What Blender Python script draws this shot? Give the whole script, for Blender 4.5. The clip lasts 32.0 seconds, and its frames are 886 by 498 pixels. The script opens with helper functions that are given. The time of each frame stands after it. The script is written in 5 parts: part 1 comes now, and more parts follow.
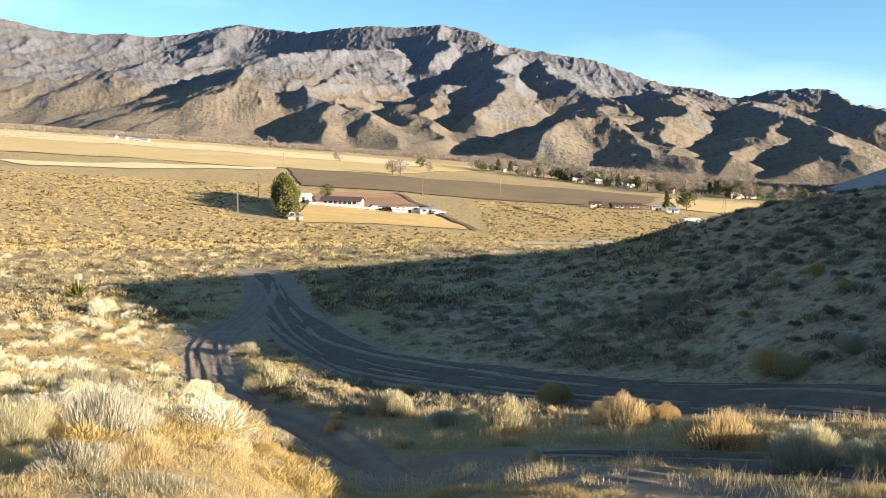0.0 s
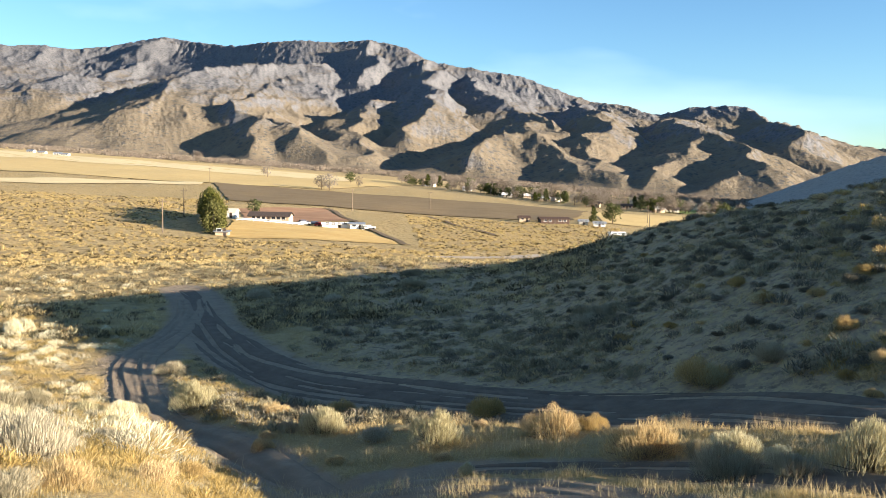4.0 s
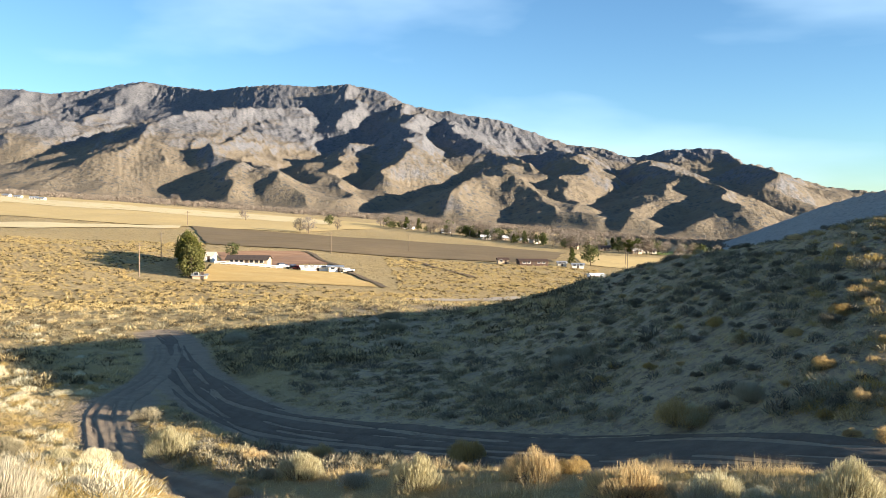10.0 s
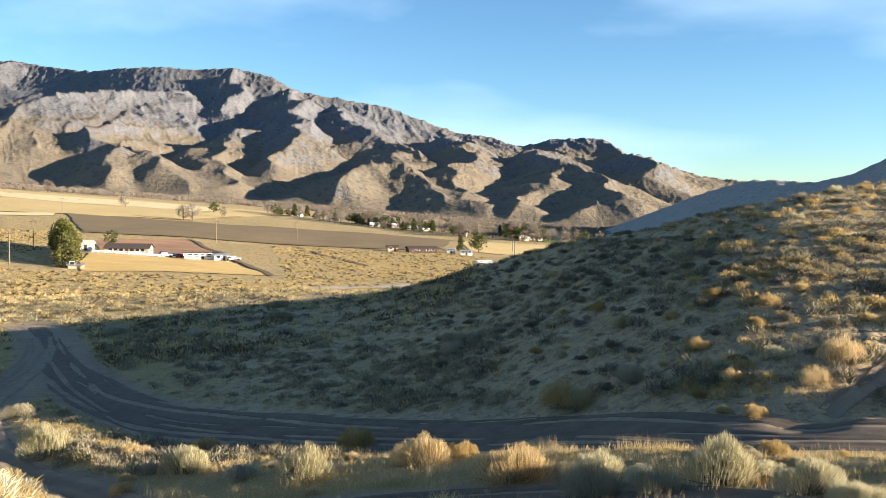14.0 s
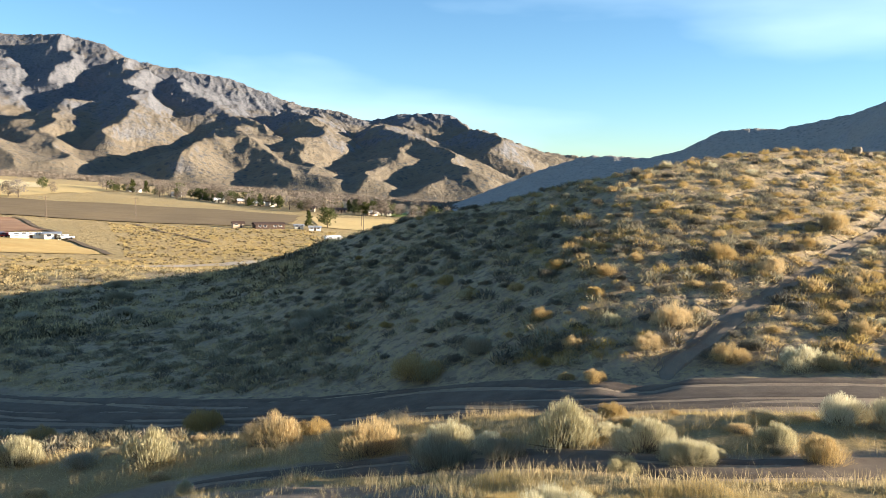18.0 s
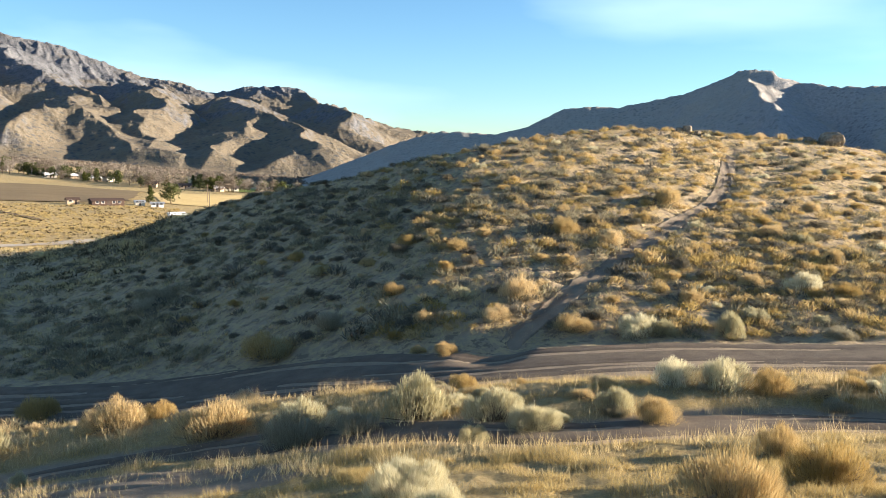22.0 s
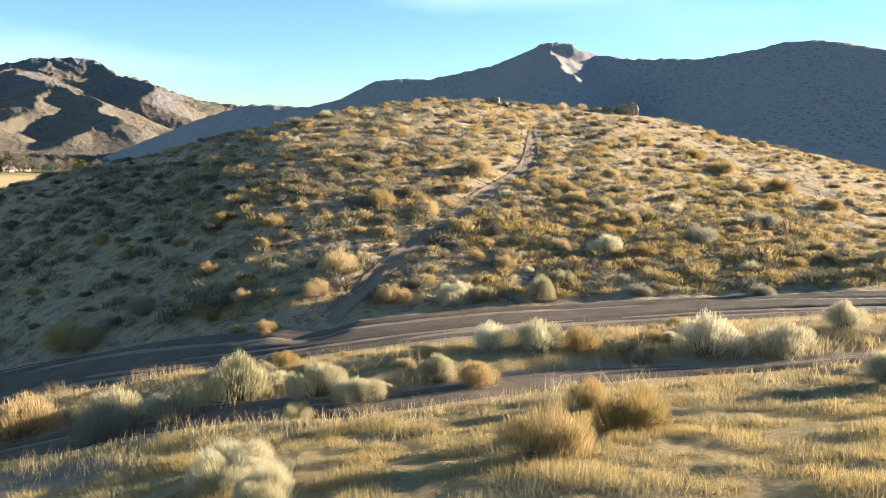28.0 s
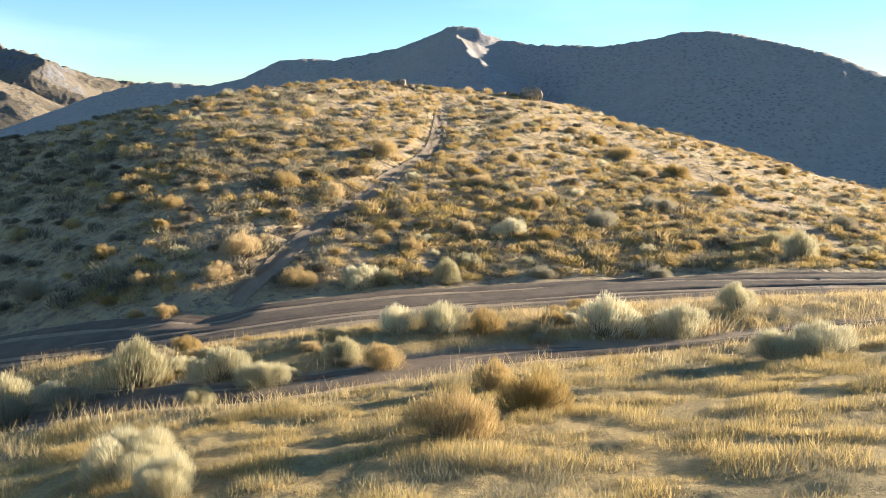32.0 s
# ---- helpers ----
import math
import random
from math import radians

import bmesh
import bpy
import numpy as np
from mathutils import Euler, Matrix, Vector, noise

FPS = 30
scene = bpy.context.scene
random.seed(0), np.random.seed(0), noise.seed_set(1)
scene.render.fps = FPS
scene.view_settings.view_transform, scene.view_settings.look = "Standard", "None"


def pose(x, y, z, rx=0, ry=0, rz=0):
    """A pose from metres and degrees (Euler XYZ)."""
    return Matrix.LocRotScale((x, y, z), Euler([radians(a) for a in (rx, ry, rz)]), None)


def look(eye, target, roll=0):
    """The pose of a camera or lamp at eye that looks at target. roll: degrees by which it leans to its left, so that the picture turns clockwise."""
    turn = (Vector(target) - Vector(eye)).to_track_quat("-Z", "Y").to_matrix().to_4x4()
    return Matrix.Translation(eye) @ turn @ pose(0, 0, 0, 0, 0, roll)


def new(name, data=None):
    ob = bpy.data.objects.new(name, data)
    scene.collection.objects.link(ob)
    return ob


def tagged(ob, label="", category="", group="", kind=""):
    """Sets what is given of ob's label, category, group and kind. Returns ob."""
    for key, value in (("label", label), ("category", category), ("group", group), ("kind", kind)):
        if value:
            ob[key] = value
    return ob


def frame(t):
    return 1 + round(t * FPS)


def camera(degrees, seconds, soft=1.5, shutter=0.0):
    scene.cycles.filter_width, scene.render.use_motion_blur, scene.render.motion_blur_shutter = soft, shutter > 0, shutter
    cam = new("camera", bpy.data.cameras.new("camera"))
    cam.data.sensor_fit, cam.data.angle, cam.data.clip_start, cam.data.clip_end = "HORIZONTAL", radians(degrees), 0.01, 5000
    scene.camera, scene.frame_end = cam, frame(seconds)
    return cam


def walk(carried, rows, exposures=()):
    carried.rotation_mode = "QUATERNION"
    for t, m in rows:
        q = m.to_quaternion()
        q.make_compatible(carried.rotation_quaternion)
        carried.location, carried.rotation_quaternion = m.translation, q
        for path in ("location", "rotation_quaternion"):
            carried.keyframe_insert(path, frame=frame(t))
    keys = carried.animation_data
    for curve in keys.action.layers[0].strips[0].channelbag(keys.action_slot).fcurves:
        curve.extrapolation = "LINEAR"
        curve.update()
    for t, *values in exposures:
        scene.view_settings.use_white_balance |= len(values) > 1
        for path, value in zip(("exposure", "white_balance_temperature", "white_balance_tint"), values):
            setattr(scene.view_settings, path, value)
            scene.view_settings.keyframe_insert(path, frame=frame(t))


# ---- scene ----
cam = camera(53.68, 32.0, 0.9)
PATH = [
    (0.0, pose(0, 0, 0, 83.28, -1.04, 0.12)),
    (0.5, pose(0, 0, 0, 83.39, -1.12, -0.62)),
    (1.0, pose(0, 0, 0, 83.58, -1.22, -1.28)),
    (1.5, pose(0, 0, 0, 83.76, -1.04, -2.15)),
    (2.0, pose(0, 0, 0, 83.93, -1.01, -3.04)),
    (2.5, pose(0, 0, 0, 84.09, -1.07, -3.67)),
    (3.0, pose(0, 0, 0, 84.09, -1.11, -3.97)),
    (3.5, pose(0, 0, 0, 84.15, -1.12, -4.12)),
    (5.5, pose(0, 0, 0, 84.88, -1.16, -5.57)),
    (6.0, pose(0, 0, 0, 84.61, -1.20, -5.58)),
    (6.5, pose(0, 0, 0, 84.72, -1.21, -5.58)),
    (7.0, pose(0, 0, 0, 84.95, -1.23, -5.55)),
    (7.5, pose(0, 0, 0, 85.23, -1.20, -5.52)),
    (8.0, pose(0, 0, 0, 85.85, -1.17, -5.53)),
    (8.5, pose(0, 0, 0, 86.55, -1.24, -5.51)),
    (9.0, pose(0, 0, 0, 87.04, -0.84, -5.51)),
    (9.5, pose(0, 0, 0, 87.18, -0.92, -5.51)),
    (10.0, pose(0, 0, 0, 87.13, -0.90, -5.85)),
    (10.5, pose(0, 0, 0, 86.97, -0.91, -6.24)),
    (11.0, pose(0, 0, 0, 86.95, -0.97, -6.54)),
    (11.5, pose(0, 0, 0, 86.92, -1.04, -7.15)),
    (12.0, pose(0, 0, 0, 86.81, -1.03, -8.40)),
    (12.5, pose(0, 0, 0, 86.74, -1.07, -10.03)),
    (13.0, pose(0, 0, 0, 86.64, -1.09, -11.47)),
    (13.5, pose(0, 0, 0, 86.63, -1.11, -12.57)),
    (15.5, pose(0, 0, 0, 85.53, -1.16, -14.46)),
    (16.0, pose(0, 0, 0, 85.55, -1.35, -16.13)),
    (16.5, pose(0, 0, 0, 85.58, -1.74, -18.06)),
    (17.0, pose(0, 0, 0, 85.58, -1.76, -19.89)),
    (17.5, pose(0, 0, 0, 85.52, -1.41, -21.62)),
    (18.0, pose(0, 0, 0, 85.00, -1.16, -22.95)),
    (18.5, pose(0, 0, 0, 84.57, -1.05, -23.72)),
    (19.0, pose(0, 0, 0, 84.32, -1.17, -24.67)),
    (19.5, pose(0, 0, 0, 84.20, -1.34, -25.62)),
    (20.0, pose(0, 0, 0, 83.84, -1.45, -26.12)),
    (20.5, pose(0, 0, 0, 83.80, -1.51, -26.24)),
    (21.0, pose(0, 0, 0, 83.79, -1.59, -26.30)),
    (21.5, pose(0, 0, 0, 83.52, -1.43, -29.27)),
    (22.0, pose(0, 0, 0, 83.62, -1.53, -32.68)),
    (22.5, pose(0, 0, 0, 83.80, -1.69, -34.41)),
    (23.0, pose(0, 0, 0, 83.55, -1.44, -35.12)),
    (23.5, pose(0, 0, 0, 83.05, -0.88, -35.90)),
    (24.0, pose(0, 0, 0, 83.05, -0.36, -37.12)),
    (24.5, pose(0, 0, 0, 83.06, -0.32, -39.08)),
    (25.0, pose(0, 0, 0, 82.97, -0.35, -40.80)),
    (25.5, pose(0, 0, 0, 82.91, -0.35, -42.21)),
    (27.5, pose(0, 0, 0, 82.20, -0.61, -44.17)),
    (28.0, pose(0, 0, 0, 82.09, -0.74, -44.73)),
    (28.5, pose(0, 0, 0, 82.08, -0.87, -46.12)),
    (29.0, pose(0, 0, 0, 82.10, -1.05, -47.33)),
    (29.5, pose(0, 0, 0, 82.07, -1.15, -48.11)),
    (30.0, pose(0, 0, 0, 82.06, -1.23, -48.47)),
    (30.5, pose(0, 0, 0, 81.95, -1.29, -48.62)),
    (31.0, pose(0, 0, 0, 81.61, -1.31, -49.04)),
    (31.5, pose(0, 0, 0, 81.23, -1.49, -49.70)),
    (32.0, pose(0, 0, 0, 81.10, -1.75, -50.81)),
]
walk(cam, PATH, [(0.0, 2.10), (9.0, 2.04), (13.0, 2.06), (20.0, 2.12), (32.0, 2.18)])

# ---- light: a low winter sun from the south-west, clear sky with a thin veil of cloud ----
SUN_BEARING, SUN_HEIGHT = -115.5, 10.8
sun_way = Vector((math.sin(radians(-SUN_BEARING)) * math.cos(radians(SUN_HEIGHT)),
                  math.cos(radians(SUN_BEARING)) * math.cos(radians(SUN_HEIGHT)), math.sin(radians(SUN_HEIGHT))))
sun = new("sun", bpy.data.lights.new("sun", "SUN"))
sun.data.energy, sun.data.angle, sun.data.color = 5.0, radians(0.53), (1.0, 0.86, 0.69)
sun.matrix_world = look((0, 0, 300), Vector((0, 0, 300)) - sun_way)

world = bpy.data.worlds.new("sky")
scene.world = world
world.use_nodes = True
wn, wl = world.node_tree.nodes, world.node_tree.links
sky = wn.new("ShaderNodeTexSky")
sky.sky_type, sky.sun_disc = "NISHITA", False
sky.sun_elevation, sky.sun_rotation = radians(SUN_HEIGHT), radians(-SUN_BEARING)
sky.altitude, sky.air_density, sky.dust_density, sky.ozone_density = 1200, 1.0, 0.0, 2.4
back = wn["Background"]
back.inputs["Strength"].default_value = 0.051
co = wn.new("ShaderNodeTexCoord")
mp = wn.new("ShaderNodeMapping")
mp.inputs["Scale"].default_value = (1.5, 2.6, 7.0)
cl = wn.new("ShaderNodeTexNoise")
cl.inputs["Scale"].default_value, cl.inputs["Detail"].default_value, cl.inputs["Roughness"].default_value = 1.3, 5, 0.45
cr = wn.new("ShaderNodeMapRange")
cr.inputs["From Min"].default_value, cr.inputs["From Max"].default_value = 0.50, 0.78
cr.inputs["To Max"].default_value = 0.45
mixc = wn.new("ShaderNodeMix")
mixc.data_type = "RGBA"
mixc.inputs["B"].default_value = (7.0, 7.2, 7.4, 1)
turn = wn.new("ShaderNodeMapping")
turn.inputs["Rotation"].default_value = (0, 0, radians(48))
wl.new(co.outputs["Generated"], turn.inputs["Vector"])
wl.new(turn.outputs["Vector"], mp.inputs["Vector"])
wl.new(mp.outputs["Vector"], cl.inputs["Vector"])
wl.new(cl.outputs["Fac"], cr.inputs["Value"])
wl.new(cr.outputs["Result"], mixc.inputs["Factor"])
wl.new(sky.outputs["Color"], mixc.inputs["A"])
tint = wn.new("ShaderNodeMix")
tint.data_type, tint.blend_type = "RGBA", "MULTIPLY"
tint.inputs["Factor"].default_value, tint.inputs["B"].default_value = 1.0, (0.79, 1.0, 1.14, 1)
wl.new(mixc.outputs["Result"], tint.inputs["A"])
wl.new(tint.outputs["Result"], back.inputs["Color"])


# ---- materials ----
def base_material(name, rough=0.9):
    m = bpy.data.materials.new(name)
    m.use_nodes = True
    n, l = m.node_tree.nodes, m.node_tree.links
    b = n["Principled BSDF"]
    b.inputs["Roughness"].default_value = rough
    b.inputs["Specular IOR Level"].default_value = 0.15
    return m, n, l, b


def node_noise(n, l, scale, detail=4, rough=0.6, vector=None):
    t = n.new("ShaderNodeTexNoise")
    t.inputs["Scale"].default_value, t.inputs["Detail"].default_value, t.inputs["Roughness"].default_value = scale, detail, rough
    if vector:
        l.new(vector, t.inputs["Vector"])
    return t.outputs["Fac"]


def node_mix(n, l, fac, a, b):
    x = n.new("ShaderNodeMix")
    x.data_type = "RGBA"
    for key, v in (("Factor", fac), ("A", a), ("B", b)):
        if hasattr(v, "links"):
            l.new(v, x.inputs[key])
        else:
            x.inputs[key].default_value = v if key == "Factor" else (*v, 1)
    return x.outputs["Result"]


def node_range(n, l, v, lo, hi, to_lo=0.0, to_hi=1.0):
    x = n.new("ShaderNodeMapRange")
    x.inputs["From Min"].default_value, x.inputs["From Max"].default_value = lo, hi
    x.inputs["To Min"].default_value, x.inputs["To Max"].default_value = to_lo, to_hi
    l.new(v, x.inputs["Value"])
    return x.outputs["Result"]


def node_bump(n, l, b, height, strength, distance):
    x = n.new("ShaderNodeBump")
    x.inputs["Strength"].default_value, x.inputs["Distance"].default_value = strength, distance
    l.new(height, x.inputs["Height"])
    l.new(x.outputs["Normal"], b.inputs["Normal"])


def object_coord(n):
    return n.new("ShaderNodeTexCoord").outputs["Object"]


def node_attr(n, name):
    a = n.new("ShaderNodeAttribute")
    a.attribute_name = name
    return a.outputs["Fac"]


def soil_material():
    """Dry-grass ground that turns to bare sandy soil where the attribute "bare" says so."""
    m, n, l, b = base_material("dry_ground")
    c = object_coord(n)
    big, mid, fine = node_noise(n, l, 0.05, 4, 0.6, c), node_noise(n, l, 0.9, 6, 0.7, c), node_noise(n, l, 14, 5, 0.75, c)
    grass = node_mix(n, l, node_range(n, l, mid, 0.35, 0.68), (0.39, 0.285, 0.125), (0.50, 0.38, 0.18))
    grass = node_mix(n, l, node_range(n, l, big, 0.4, 0.62), grass, (0.42, 0.325, 0.16))
    grass = node_mix(n, l, node_range(n, l, fine, 0.36, 0.62, 0.75, 0.0), grass, (0.23, 0.168, 0.085))
    # scattered scrub, told apart only from afar
    far = node_noise(n, l, 0.75, 3, 0.6, c)
    tuft = n.new("ShaderNodeMath")
    tuft.operation = "MULTIPLY"
    l.new(node_range(n, l, far, 0.53, 0.60, 0.0, 0.75), tuft.inputs[0])
    l.new(node_attr(n, "scrub"), tuft.inputs[1])
    grass = node_mix(n, l, tuft.outputs[0], grass, (0.19, 0.14, 0.065))
    soil = node_mix(n, l, node_range(n, l, mid, 0.35, 0.7), (0.27, 0.21, 0.15), (0.40, 0.315, 0.22))
    soil = node_mix(n, l, node_range(n, l, fine, 0.35, 0.7, 0.4, 0.0), soil, (0.18, 0.14, 0.10))
    edge = n.new("ShaderNodeMath")
    edge.operation = "MULTIPLY_ADD"
    l.new(mid, edge.inputs[0])
    edge.inputs[1].default_value = 0.7
    l.new(node_attr(n, "bare"), edge.inputs[2])
    out = node_mix(n, l, node_range(n, l, edge.outputs[0], 0.62, 1.0), grass, soil)
    # the hill: darker gravelly earth between its bushes
    earth = node_mix(n, l, node_range(n, l, mid, 0.36, 0.68), (0.29, 0.222, 0.148), (0.385, 0.297, 0.197))
    earth = node_mix(n, l, node_range(n, l, fine, 0.52, 0.72, 0.0, 0.6), earth, (0.42, 0.33, 0.215))
    earth = node_mix(n, l, node_range(n, l, big, 0.42, 0.60, 0.0, 0.45), earth, (0.38, 0.30, 0.19))
    mat_grass = node_range(n, l, node_noise(n, l, 3.2, 5, 0.75, c), 0.46, 0.545, 0.0, 0.9)
    earth = node_mix(n, l, mat_grass, earth, (0.46, 0.35, 0.19))
    clod = node_range(n, l, node_noise(n, l, 2.1, 5, 0.7, c), 0.53, 0.59, 0.0, 0.85)
    earth = node_mix(n, l, clod, earth, (0.19, 0.15, 0.105))
    patch = n.new("ShaderNodeMath")
    patch.operation = "MULTIPLY_ADD"
    l.new(mid, patch.inputs[0])
    patch.inputs[1].default_value = 0.8
    l.new(node_attr(n, "hill"), patch.inputs[2])
    out = node_mix(n, l, node_range(n, l, patch.outputs[0], 0.62, 1.15), out, earth)
    l.new(out, b.inputs["Base Color"])
    rise = n.new("ShaderNodeMath")
    rise.operation = "MULTIPLY_ADD"
    l.new(tuft.outputs[0], rise.inputs[0])
    rise.inputs[1].default_value = 5.0
    l.new(fine, rise.inputs[2])
    node_bump(n, l, b, rise.outputs[0], 0.9, 0.12)
    return m


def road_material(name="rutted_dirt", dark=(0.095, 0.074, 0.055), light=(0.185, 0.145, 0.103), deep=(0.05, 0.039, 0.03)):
    m, n, l, b = base_material(name)
    c = object_coord(n)
    mid, fine = node_noise(n, l, 1.2, 6, 0.7, c), node_noise(n, l, 22, 5, 0.75, c)
    col = node_mix(n, l, node_range(n, l, mid, 0.35, 0.68), dark, light)
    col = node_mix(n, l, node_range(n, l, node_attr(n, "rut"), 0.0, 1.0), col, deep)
    col = node_mix(n, l, node_range(n, l, fine, 0.4, 0.75, 0.35, 0.0), col, (0.13, 0.10, 0.075))
    l.new(col, b.inputs["Base Color"])
    node_bump(n, l, b, fine, 0.7, 0.04)
    return m


def rock_material(name, grass_a, grass_b, rock_a, rock_b, shrub, scale=1.0, steep=0.78):
    """A mountainside: dry grass where it lies flatter, broken rock where steep or rough, dark shrubs over both."""
    m, n, l, b = base_material(name)
    c = object_coord(n)
    big = node_noise(n, l, 0.004 * scale, 6, 0.62, c)
    mid = node_noise(n, l, 0.03 * scale, 8, 0.72, c)
    fine = node_noise(n, l, 0.16 * scale, 4, 0.7, c)
    grass = node_mix(n, l, node_range(n, l, mid, 0.35, 0.65), grass_a, grass_b)
    rock = node_mix(n, l, node_range(n, l, fine, 0.38, 0.62), rock_a, rock_b)
    geo = n.new("ShaderNodeNewGeometry")
    sep = n.new("ShaderNodeSeparateXYZ")
    l.new(geo.outputs["Normal"], sep.inputs[0])
    add = n.new("ShaderNodeMath")
    add.operation = "MULTIPLY_ADD"
    l.new(mid, add.inputs[0])
    add.inputs[1].default_value = -0.55
    l.new(sep.outputs["Z"], add.inputs[2])
    add2 = n.new("ShaderNodeMath")
    add2.operation = "MULTIPLY_ADD"
    l.new(big, add2.inputs[0])
    add2.inputs[1].default_value = -0.7
    l.new(add.outputs[0], add2.inputs[2])
    high = node_attr(n, "high")
    add3 = n.new("ShaderNodeMath")
    add3.operation = "MULTIPLY_ADD"
    l.new(high, add3.inputs[0])
    add3.inputs[1].default_value = -0.45
    l.new(add2.outputs[0], add3.inputs[2])
    col = node_mix(n, l, node_range(n, l, add3.outputs[0], steep - 0.62, steep - 0.42), rock, grass)
    dots = n.new("ShaderNodeTexVoronoi")
    dots.inputs["Scale"].default_value = 0.085 * scale
    l.new(c, dots.inputs["Vector"])
    dm = node_range(n, l, dots.outputs["Distance"], 0.22, 0.42, 0.85, 0.0)
    mul = n.new("ShaderNodeMath")
    mul.operation = "MULTIPLY"
    l.new(dm, mul.inputs[0])
    l.new(node_range(n, l, big, 0.36, 0.60, 0.25, 1.0), mul.inputs[1])
    col = node_mix(n, l, mul.outputs[0], col, shrub)
    specks = n.new("ShaderNodeTexVoronoi")
    specks.inputs["Scale"].default_value = 0.21 * scale
    l.new(c, specks.inputs["Vector"])
    sm = node_range(n, l, specks.outputs["Distance"], 0.20, 0.36, 0.8, 0.0)
    mul2 = n.new("ShaderNodeMath")
    mul2.operation = "MULTIPLY"
    l.new(sm, mul2.inputs[0])
    l.new(node_range(n, l, mid, 0.42, 0.58, 0.1, 1.0), mul2.inputs[1])
    col = node_mix(n, l, mul2.outputs[0], col, shrub)
    l.new(col, b.inputs["Base Color"])
    relief_sum = n.new("ShaderNodeMath")
    relief_sum.operation = "MULTIPLY_ADD"
    l.new(fine, relief_sum.inputs[0])
    relief_sum.inputs[1].default_value = 0.5
    l.new(mid, relief_sum.inputs[2])
    node_bump(n, l, b, relief_sum.outputs[0], 0.9, 7.0 / scale)
    return m


def leafy(name, dark, light, glow=0.35, dead=None):
    """Thin dry stems and leaves: they scatter light back and let some through."""
    m = bpy.data.materials.new(name)
    m.use_nodes = True
    n, l = m.node_tree.nodes, m.node_tree.links
    n.remove(n["Principled BSDF"])
    geo, info = n.new("ShaderNodeNewGeometry"), n.new("ShaderNodeObjectInfo")
    col = node_mix(n, l, geo.outputs["Random Per Island"], dark, light)
    hue = n.new("ShaderNodeHueSaturation")
    l.new(col, hue.inputs["Color"])
    l.new(node_range(n, l, info.outputs["Random"], 0, 1, 0.72, 1.18), hue.inputs["Value"])
    l.new(node_range(n, l, info.outputs["Random"], 0, 1, 1.12, 0.82), hue.inputs["Saturation"])
    d, t, x = n.new("ShaderNodeBsdfDiffuse"), n.new("ShaderNodeBsdfTranslucent"), n.new("ShaderNodeMixShader")
    x.inputs[0].default_value = glow
    for s in (d, t):
        l.new(hue.outputs["Color"], s.inputs["Color"])
    l.new(d.outputs[0], x.inputs[1])
    l.new(t.outputs[0], x.inputs[2])
    l.new(x.outputs[0], n["Material Output"].inputs["Surface"])
    return m


def plain(name, color, rough=0.8, metal=0.0, spread=0.25, scale=3.0):
    m, n, l, b = base_material(name, rough)
    f = node_noise(n, l, scale, 5, 0.65, object_coord(n))
    lo = tuple(v * (1 - spread) for v in color)
    hi = tuple(min(v * (1 + spread), 0.95) for v in color)
    l.new(node_mix(n, l, node_range(n, l, f, 0.35, 0.65), lo, hi), b.inputs["Base Color"])
    b.inputs["Metallic"].default_value = metal
    return m


MAT_SOIL, MAT_ROAD = soil_material(), road_material()
MAT_TRAIL = road_material("trail_dirt", (0.22, 0.172, 0.12), (0.32, 0.255, 0.175), (0.14, 0.108, 0.078))
# distance haze is put into the range's colour: rock and shrubs leaning blue-grey
MAT_RANGE = rock_material("hazed_range", (0.148, 0.121, 0.086), (0.20, 0.163, 0.112), (0.108, 0.110, 0.122), (0.165, 0.163, 0.166), (0.07, 0.074, 0.077), 1.0, 0.46)
# paler, cooler ridge tones stand in for haze lying over its shade
MAT_RIDGE = rock_material("hazed_ridge", (0.30, 0.272, 0.238), (0.37, 0.335, 0.285), (0.245, 0.24, 0.243), (0.33, 0.315, 0.30), (0.17, 0.167, 0.165), 2.6, 0.42)
MAT_PALE = leafy("rabbitbrush_tips", (0.42, 0.375, 0.225), (0.66, 0.60, 0.39))
MAT_GOLD = leafy("golden_tips", (0.38, 0.275, 0.12), (0.62, 0.465, 0.225))
MAT_GREY = leafy("sage_leaves", (0.27, 0.235, 0.155), (0.47, 0.42, 0.29), 0.3)
MAT_SAGE = leafy("dry_sage_leaves", (0.20, 0.18, 0.12), (0.40, 0.36, 0.245), 0.25)
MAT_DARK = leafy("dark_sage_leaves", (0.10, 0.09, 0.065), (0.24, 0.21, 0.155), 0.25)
MAT_SCRUB = leafy("dark_scrub_leaves", (0.065, 0.052, 0.03), (0.18, 0.14, 0.08), 0.2)
MAT_STEM = leafy("dead_stems", (0.11, 0.087, 0.065), (0.25, 0.21, 0.16), 0.05)
MAT_STRAW = leafy("dry_grass", (0.41, 0.30, 0.125), (0.63, 0.495, 0.24), 0.45)


